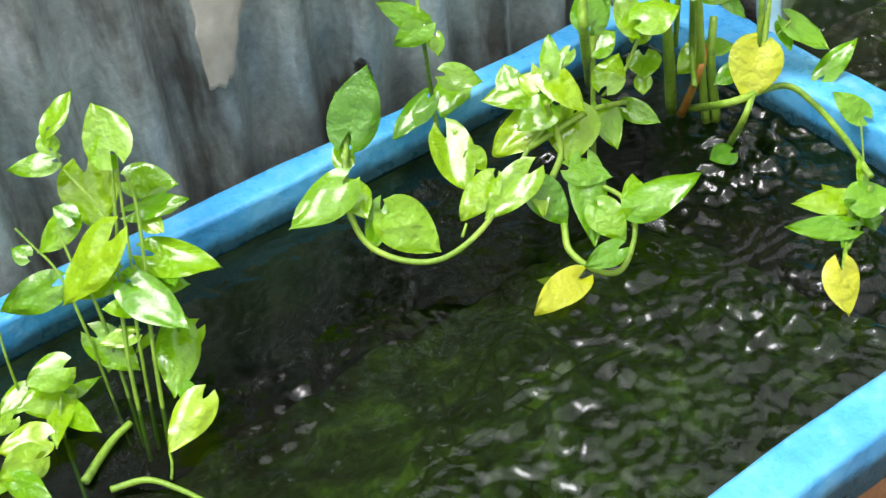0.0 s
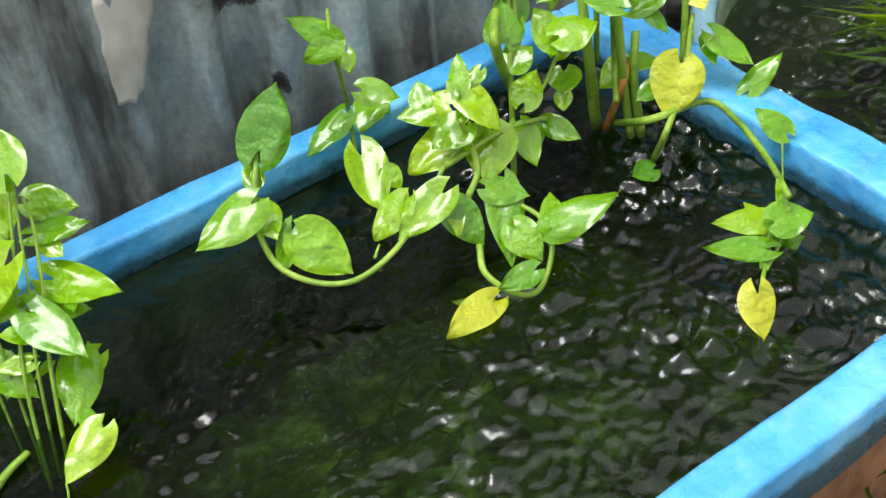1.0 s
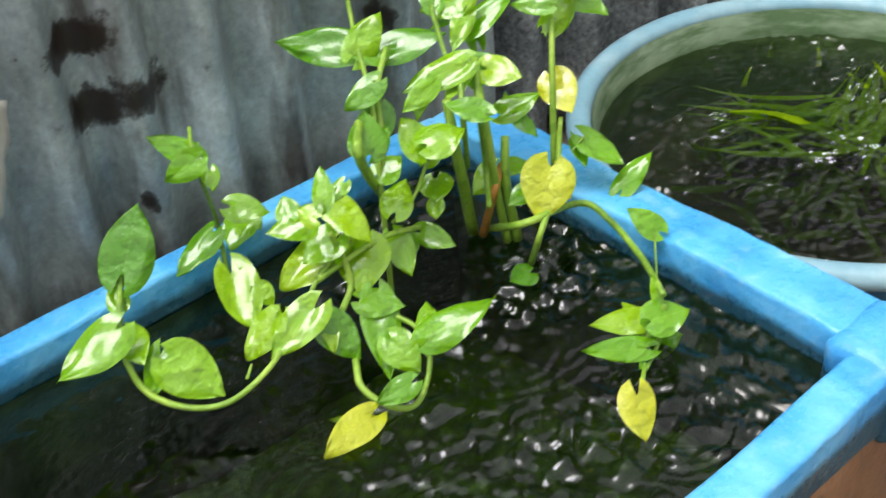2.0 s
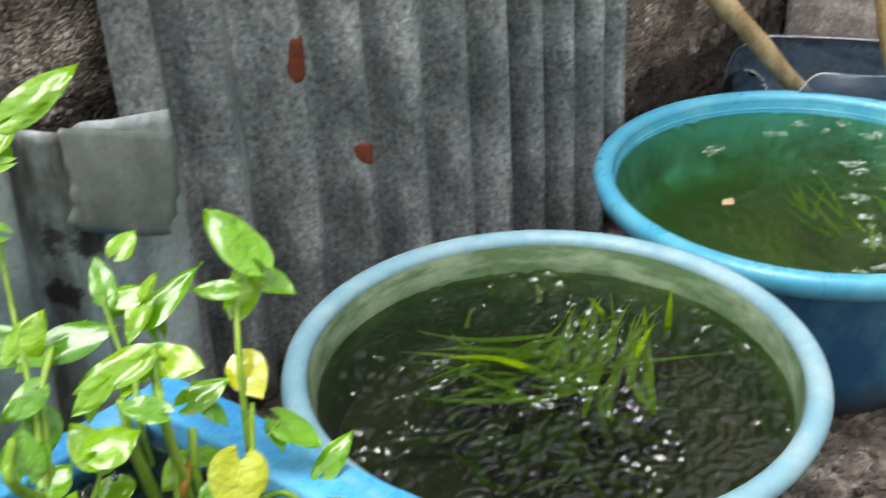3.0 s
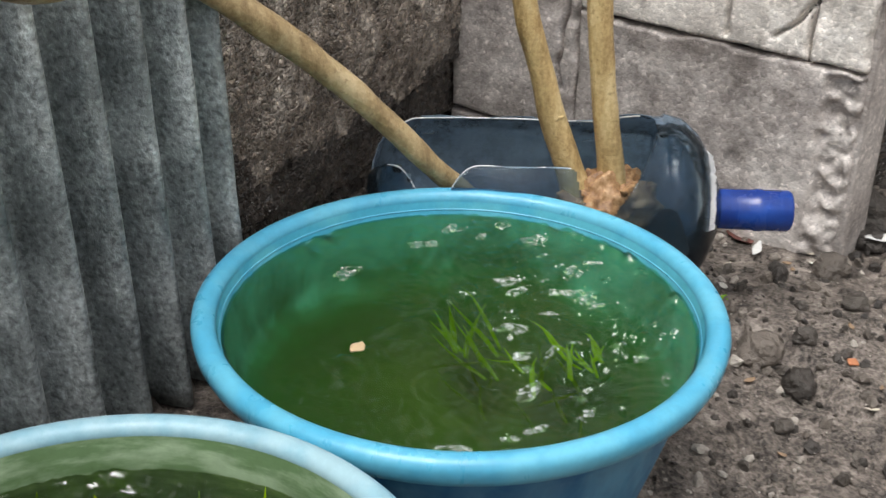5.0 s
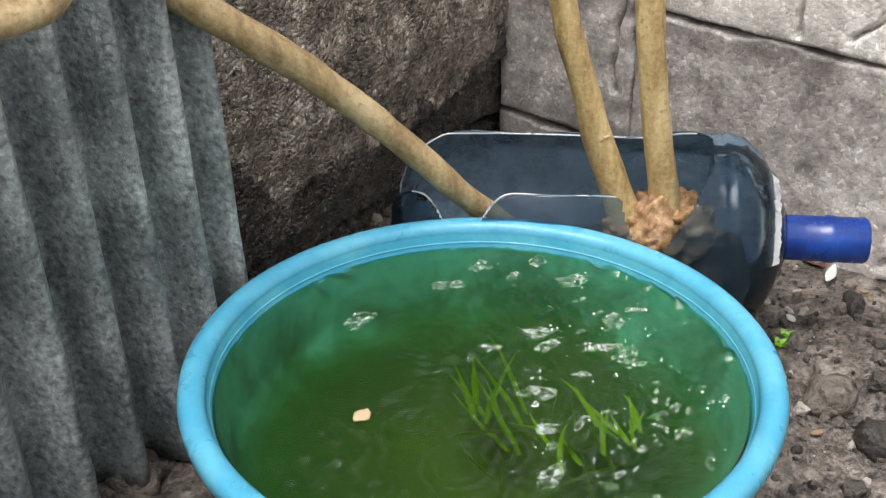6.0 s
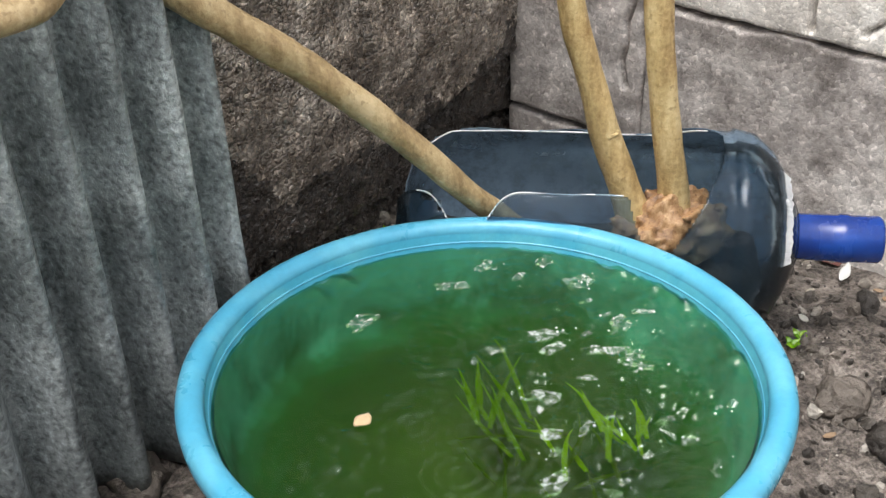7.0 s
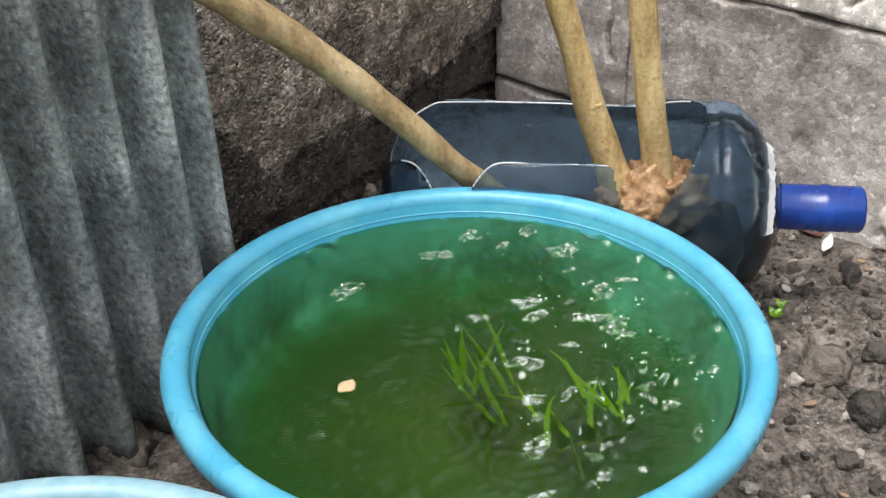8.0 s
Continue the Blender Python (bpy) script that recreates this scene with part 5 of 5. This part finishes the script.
def build_stump():
    stump = thing("branch_stump", "planted pale branch cutting with two stems and orange knotted root", "branch", (0, 0, 0))
    bm = bmesh.new()
    bmesh.ops.create_icosphere(bm, subdivisions=5, radius=1.0)
    for v in bm.verts:
        p = v.co.copy()
        k = 1 + 0.26 * noise.noise(p * 2.3) + 0.17 * noise.noise(p * 6) + 0.09 * noise.noise(p * 15)
        k += 0.06 * noise.noise(p * 34)
        v.co = Vector((1.428 + p.x * 0.077 * k, 1.738 + p.y * 0.047 * k, 0.140 + p.z * 0.054 * k))
    part("root_knot", bm, ROOT, stump, "knobbly orange-brown root")
    low_stem = part("stem", tube(bmesh.new(), [(1.393, 1.752, 0.145), (1.374, 1.762, 0.21), (1.351, 1.772, 0.278), (1.327, 1.781, 0.366), (1.306, 1.789, 0.452), (1.293, 1.804, 0.62), (1.297, 1.824, 0.95)],
                      [0.024, 0.0195, 0.0185, 0.0165, 0.0165, 0.015, 0.013], 20, 10, 0.11, 2.0), STEM_BARK, stump)
    high_stem = part("stem", tube(bmesh.new(), [(1.439, 1.737, 0.15), (1.429, 1.740, 0.22), (1.415, 1.746, 0.306), (1.400, 1.753, 0.446), (1.394, 1.762, 0.6), (1.386, 1.782, 0.95)],
                      [0.022, 0.0185, 0.0175, 0.017, 0.016, 0.014], 20, 10, 0.10, 5.0), STEM_BARK, stump)
    for x, y, z, r in ((1.352, 1.756, 0.284, 0.010), (1.325, 1.768, 0.36, 0.006), (1.418, 1.731, 0.30, 0.005), (1.404, 1.737, 0.42, 0.006), (1.313, 1.775, 0.43, 0.006)):
        bm = bmesh.new()
        bmesh.ops.create_icosphere(bm, subdivisions=3, radius=1.0)
        for v in bm.verts:
            p = v.co.copy()
            v.co = Vector((x, y + 0.004, z)) + Vector((p.x, p.y * 0.7, p.z * 0.7)) * r * (1 + 0.4 * noise.noise(p * 2.2 + Vector((x * 50, 0, 0))))
        part("knot", bm, STEM_BARK, high_stem if x > 1.39 else low_stem)
    rng = random.Random(4)
    for _ in range(16):
        a = rng.uniform(0, 2 * math.pi)
        c = Vector((1.435 + 0.05 * math.cos(a), 1.736 + 0.038 * math.sin(a), 0.150 + rng.uniform(-0.01, 0.03)))
        bm = tube(bmesh.new(), [c, c + Vector((rng.uniform(-1, 1), rng.uniform(-1, 1), rng.uniform(-0.2, 0.8))).normalized() * rng.uniform(0.008, 0.02)], [0.005, 0.002], 6, 2, 0.3)
        part("root_stub", bm, ROOT, stump)
    return stump


build_stump()
branch = thing("leaning_branch", "pale brown leaning branch with small knots", "branch", (0, 0, 0))
LIMB = [(1.288, 1.796, 0.121), (1.177, 1.780, 0.231), (1.083, 1.776, 0.334), (0.991, 1.775, 0.424), (0.852, 1.756, 0.541), (0.66, 1.73, 0.70), (0.46, 1.69, 0.88)]
limb = part("limb", tube(bmesh.new(), LIMB, [0.0150, 0.0150, 0.0160, 0.0178, 0.0185, 0.020, 0.02], 24, 16, 0.13, 8.0), CUTTING, branch)
for x, y, z, r in ((1.172, 1.790, 0.238, 0.009), (0.978, 1.762, 0.448, 0.008), (1.02, 1.765, 0.385, 0.006), (0.90, 1.75, 0.495, 0.007), (1.10, 1.775, 0.31, 0.005)):
    bm = bmesh.new()
    bmesh.ops.create_icosphere(bm, subdivisions=3, radius=1.0)
    for v in bm.verts:
        p = v.co.copy()
        v.co = Vector((x, y + 0.003, z)) + p * r * 0.7 * (1 + 0.35 * noise.noise(p * 2 + Vector((x * 50, 0, 0))))
    part("knot", bm, CUTTING, limb)

end = part("cut_branch", tube(bmesh.new(), [(0.752, 1.657, 0.592), (0.716, 1.640, 0.583), (0.66, 1.612, 0.590), (0.52, 1.56, 0.66)], [0.006, 0.017, 0.020, 0.02], 20, 8, 0.25, 3.0), CUTTING)
tagged(end, "short mossy cut branch resting against the corrugated sheet", "branch")

# ---- stones and litter ----


def stone_mesh(bm, at, size, seed, flat=0.7, sub=2):
    made = bmesh.ops.create_icosphere(bm, subdivisions=sub, radius=1.0)
    rng = random.Random(seed)
    sx, sy, sz = size * rng.uniform(0.8, 1.25), size * rng.uniform(0.7, 1.1), size * flat * rng.uniform(0.7, 1.1)
    turn = Matrix.Rotation(rng.uniform(0, 6.3), 3, "Z")
    for v in made["verts"]:
        p = v.co.copy()
        k = 1 + 0.45 * noise.noise(p * 1.3 + Vector((seed, 0, 0))) + 0.24 * noise.noise(p * 3.2 + Vector((0, seed, 0))) + 0.08 * noise.noise(p * 9)
        q = turn @ Vector((p.x * sx * k, p.y * sy * k, p.z * sz * k))
        v.co = q + Vector(at)


def on_ground(x, y, up=0.0):
    return (x, y, ground_height(x, y) + up)


for k, (x, y, s) in enumerate([(1.555, 1.526, 0.034), (1.562, 1.448, 0.030), (1.618, 1.506, 0.016), (1.904, 1.684, 0.03), (1.232, 1.244, 0.017), (1.037, 1.299, 0.014), (0.739, 1.713, 0.035), (0.795, 1.757, 0.028),
                               (1.859, 1.540, 0.024), (1.782, 1.632, 0.028), (1.955, 1.738, 0.05), (2.063, 1.675, 0.045), (1.703, 1.664, 0.02), (1.495, 1.399, 0.014), (1.391, 1.282, 0.013), (2.000, 1.557, 0.03), (1.744, 1.543, 0.018)]):
    bm = bmesh.new()
    stone_mesh(bm, on_ground(x, y, s * 0.3), s, k + 3, 0.75, 3)
    tagged(part("stone", bm, STONE), "dark wet rounded stone lying on the soil" if s > 0.018 else "small pale stone lying on the soil", "stone", "stones on the soil")


def build_gravel():
    rng = random.Random(11)
    verts, faces = [], []
    base = bmesh.new()
    bmesh.ops.create_icosphere(base, subdivisions=1, radius=1.0)
    bv, bf = [v.co.copy() for v in base.verts], [[v.index for v in f.verts] for f in base.faces]
    base.free()
    for _ in range(13000):
        x, y = rng.uniform(0.85, 2.5), rng.uniform(0.75, 2.25)
        if math.hypot(x - A_AT[0], y - A_AT[1]) < 0.195 or math.hypot(x - B_AT[0], y - B_AT[1]) < 0.195:
            continue
        s = 0.0016 + 0.011 * rng.random() ** 5
        z = ground_height(x, y) + s * 0.25
        m = Euler((rng.uniform(0, 6), rng.uniform(0, 6), rng.uniform(0, 6))).to_matrix()
        n0 = len(verts)
        sc = (s * rng.uniform(0.8, 1.5), s * rng.uniform(0.7, 1.1), s * rng.uniform(0.45, 0.8))
        for v in bv:
            q = m @ Vector((v.x * sc[0], v.y * sc[1], v.z * sc[2])) * rng.uniform(0.85, 1.15)
            verts.append((x + q.x, y + q.y, z + q.z))
        faces += [[n0 + i for i in f] for f in bf]
    me = bpy.data.meshes.new("gravel")
    me.from_pydata(verts, [], faces)
    me.materials.append(STONE)
    tagged(new("gravel", me), "mixed grey and brown grit strewn over wet soil", "gravel", kind="stuff")


build_gravel()


def scrap(name, label, at, length, width, turn, color, category="litter"):
    """A small bent chip or dry leaf lying on the ground."""
    n = Nodes(name + "_surface")
    f = n.noise(120, 4)
    mat = n.done(n.mix(f, tuple(c * 0.7 for c in color), color), 0.6, n.bump(f, 0.3, 0.002))
    bm = slab(8, 4, lambda u, v: ((u - 0.5) * length, (v - 0.5) * width * (0.35 + math.sin(math.pi * min(0.95, max(0.05, u)))) * 0.9, 0.22 * length * (u - 0.5) ** 2 + 0.1 * width * math.cos(5 * v + 3 * u)), lambda u, v: (0, 0, -0.0012))
    ob = part(name, bm, mat)
    ob.matrix_world = pose(at[0], at[1], at[2] + 0.004, random.uniform(-8, 8), random.uniform(-8, 8), turn)
    return tagged(ob, label, category, "litter on the soil")


scrap("plastic_scrap", "white curved plastic scrap on wet soil", on_ground(1.720, 1.734, 0.006), 0.055, 0.012, 40, (0.7, 0.7, 0.68))
scrap("plastic_scrap", "white plastic scrap on wet soil", on_ground(1.128, 1.148), 0.045, 0.016, -60, (0.75, 0.75, 0.75))
scrap("plastic_scrap", "white torn scrap among stones", on_ground(1.903, 1.659, 0.02), 0.05, 0.02, -20, (0.7, 0.7, 0.68))
scrap("brick_chip", "orange brick chip on wet soil", on_ground(1.647, 1.440), 0.016, 0.014, 20, (0.5, 0.2, 0.09), "brick chip")
scrap("glass_chip", "pale green chip on wet soil", on_ground(1.047, 1.125), 0.016, 0.012, 70, (0.35, 0.6, 0.45))
scrap("dry_leaf", "reddish brown dry leaf beside the bottle neck", on_ground(1.726, 1.783), 0.05, 0.02, 100, (0.12, 0.04, 0.03), "leaf")
rng = random.Random(21)
for k in range(26):
    x, y = rng.uniform(1.35, 2.0), rng.uniform(1.15, 1.75)
    if math.hypot(x - A_AT[0], y - A_AT[1]) < 0.3:
        continue
    c = rng.choice([(0.5, 0.45, 0.36), (0.3, 0.2, 0.12), (0.6, 0.58, 0.52)])
    scrap("dry_leaf", "small dry bit of leaf litter on soil", on_ground(x, y), rng.uniform(0.008, 0.02), rng.uniform(0.004, 0.008), rng.uniform(0, 360), c, "leaf")
floater = scrap("dry_leaf", "small pale tan leaf bit floating in the green basin", (0.930, 1.478, 0.188), 0.020, 0.013, 30, (0.55, 0.40, 0.24), "leaf")
for x, y in ((1.553, 1.625), (1.575, 1.64), (1.17, 2.10), (1.185, 2.11)):
    sprout = thing("weed_sprout", "tiny green weed sprout growing from the soil", "plant", on_ground(x, y))
    for k in range(4):
        leaf(sprout, FRESH, (0.001 * k, 0, 0.006), (0.012 * math.cos(k * 1.7), 0.012 * math.sin(k * 1.7), 0.013), 0.008, False)

# ---- rust and marks on the sheets ----


def rust_patch(name, label, sheet_ob, x0, z0, width, height, material, seed, depth, ridge, flat=9.0, shear=0.0):
    """A ragged scab of rust that follows the corrugation and stands a hair proud of the metal."""
    rng = random.Random(seed)
    reach = [rng.uniform(0.75, 1.15) for _ in range(12)]
    bm = bmesh.new()
    rows = []
    for ring in (0.0, 0.3, 0.6, 0.85, 1.0):
        row = []
        for i in range(48):
            a = 2 * math.pi * i / 48
            k = i / 4
            r = reach[int(k) % 12] * (1 - k % 1) + reach[(int(k) + 1) % 12] * (k % 1)
            x, z = x0 + 0.5 * width * r * ring * math.cos(a), z0 + 0.5 * height * r * ring * math.sin(a)
            proud = 0.0022 + 0.0010 * noise.noise(Vector((x * 160, 0, z * 160))) if ring < 1 else -0.001
            row.append(bm.verts.new((x + shear * (z - 0.3), relief(x, z, depth, ridge, flat) - proud, z)))
        rows.append(row)
    for a, b in zip(rows, rows[1:]):
        for i in range(48):
            j = (i + 1) % 48
            bm.faces.new((a[i], a[j], b[j], b[i]))
    bmesh.ops.remove_doubles(bm, verts=bm.verts, dist=1e-6)
    bmesh.ops.recalc_face_normals(bm, faces=bm.faces)
    return part(name, bm, material, sheet_ob, label)


for x, z, w, h in ((0.212, 0.452, 0.032, 0.062), (0.296, 0.300, 0.026, 0.036), (0.170, 0.56, 0.05, 0.03)):
    rust_patch("rust_scab", "orange-brown rust scab", sheet, x, z, w, h, RUST, int(x * 1000), 0.052, RIDGES, shear=-0.045)
FLAKE = plastic_material("flaking_primer", (0.36, 0.35, 0.30), (0.50, 0.49, 0.44), 0.6)
BENT_ZINC = metal_material("bent_zinc", (0.085, 0.10, 0.09), (0.155, 0.18, 0.16), (0.25, 0.285, 0.255), (0.05, 0.04, 0.03), 0.56, 0.15)


def torn_flap(label, x0, z0, width, height, lift, skew, seed, rounding, taper, drop=0.0):
    """A torn tongue of sheet bent out towards the viewer."""
    def place(u, v):
        a, b = 2 * u - 1, 2 * v - 1
        u, v = 0.5 + 0.5 * a * math.sqrt(1 - rounding * b * b), 0.5 + 0.5 * b * math.sqrt(1 - rounding * a * a)
        edge = 0.22 * noise.noise(Vector((v * 5, seed, 0))) + 0.16 * noise.noise(Vector((u * 4, seed, 5)))
        return (x0 + width * (u + edge * 0.4) * (1 - taper * v) + skew * v, -lift * (math.sin(1.5 * v) + 0.25 * math.sin(3 * u)), z0 - height * (v + edge * 0.3) - drop * u)
    ob = part("torn_flap", slab(14, 14, place, lambda u, v: (0.0004, 0.0012, 0)), FLAKE if taper > 0.4 else BENT_ZINC, left_sheet, label)
    ob.matrix_basis = pose(0, -0.012, 0)
    return ob


torn_flap("pale torn tongue of iron", 1.075, 0.47, 0.056, 0.095, 0.006, -0.004, 2, 0.1, 0.6)
torn_flap("torn upper corner bent forward", 1.512, 0.556, 0.122, 0.088, 0.018, -0.014, 6, 0.08, 0.15, 0.05)
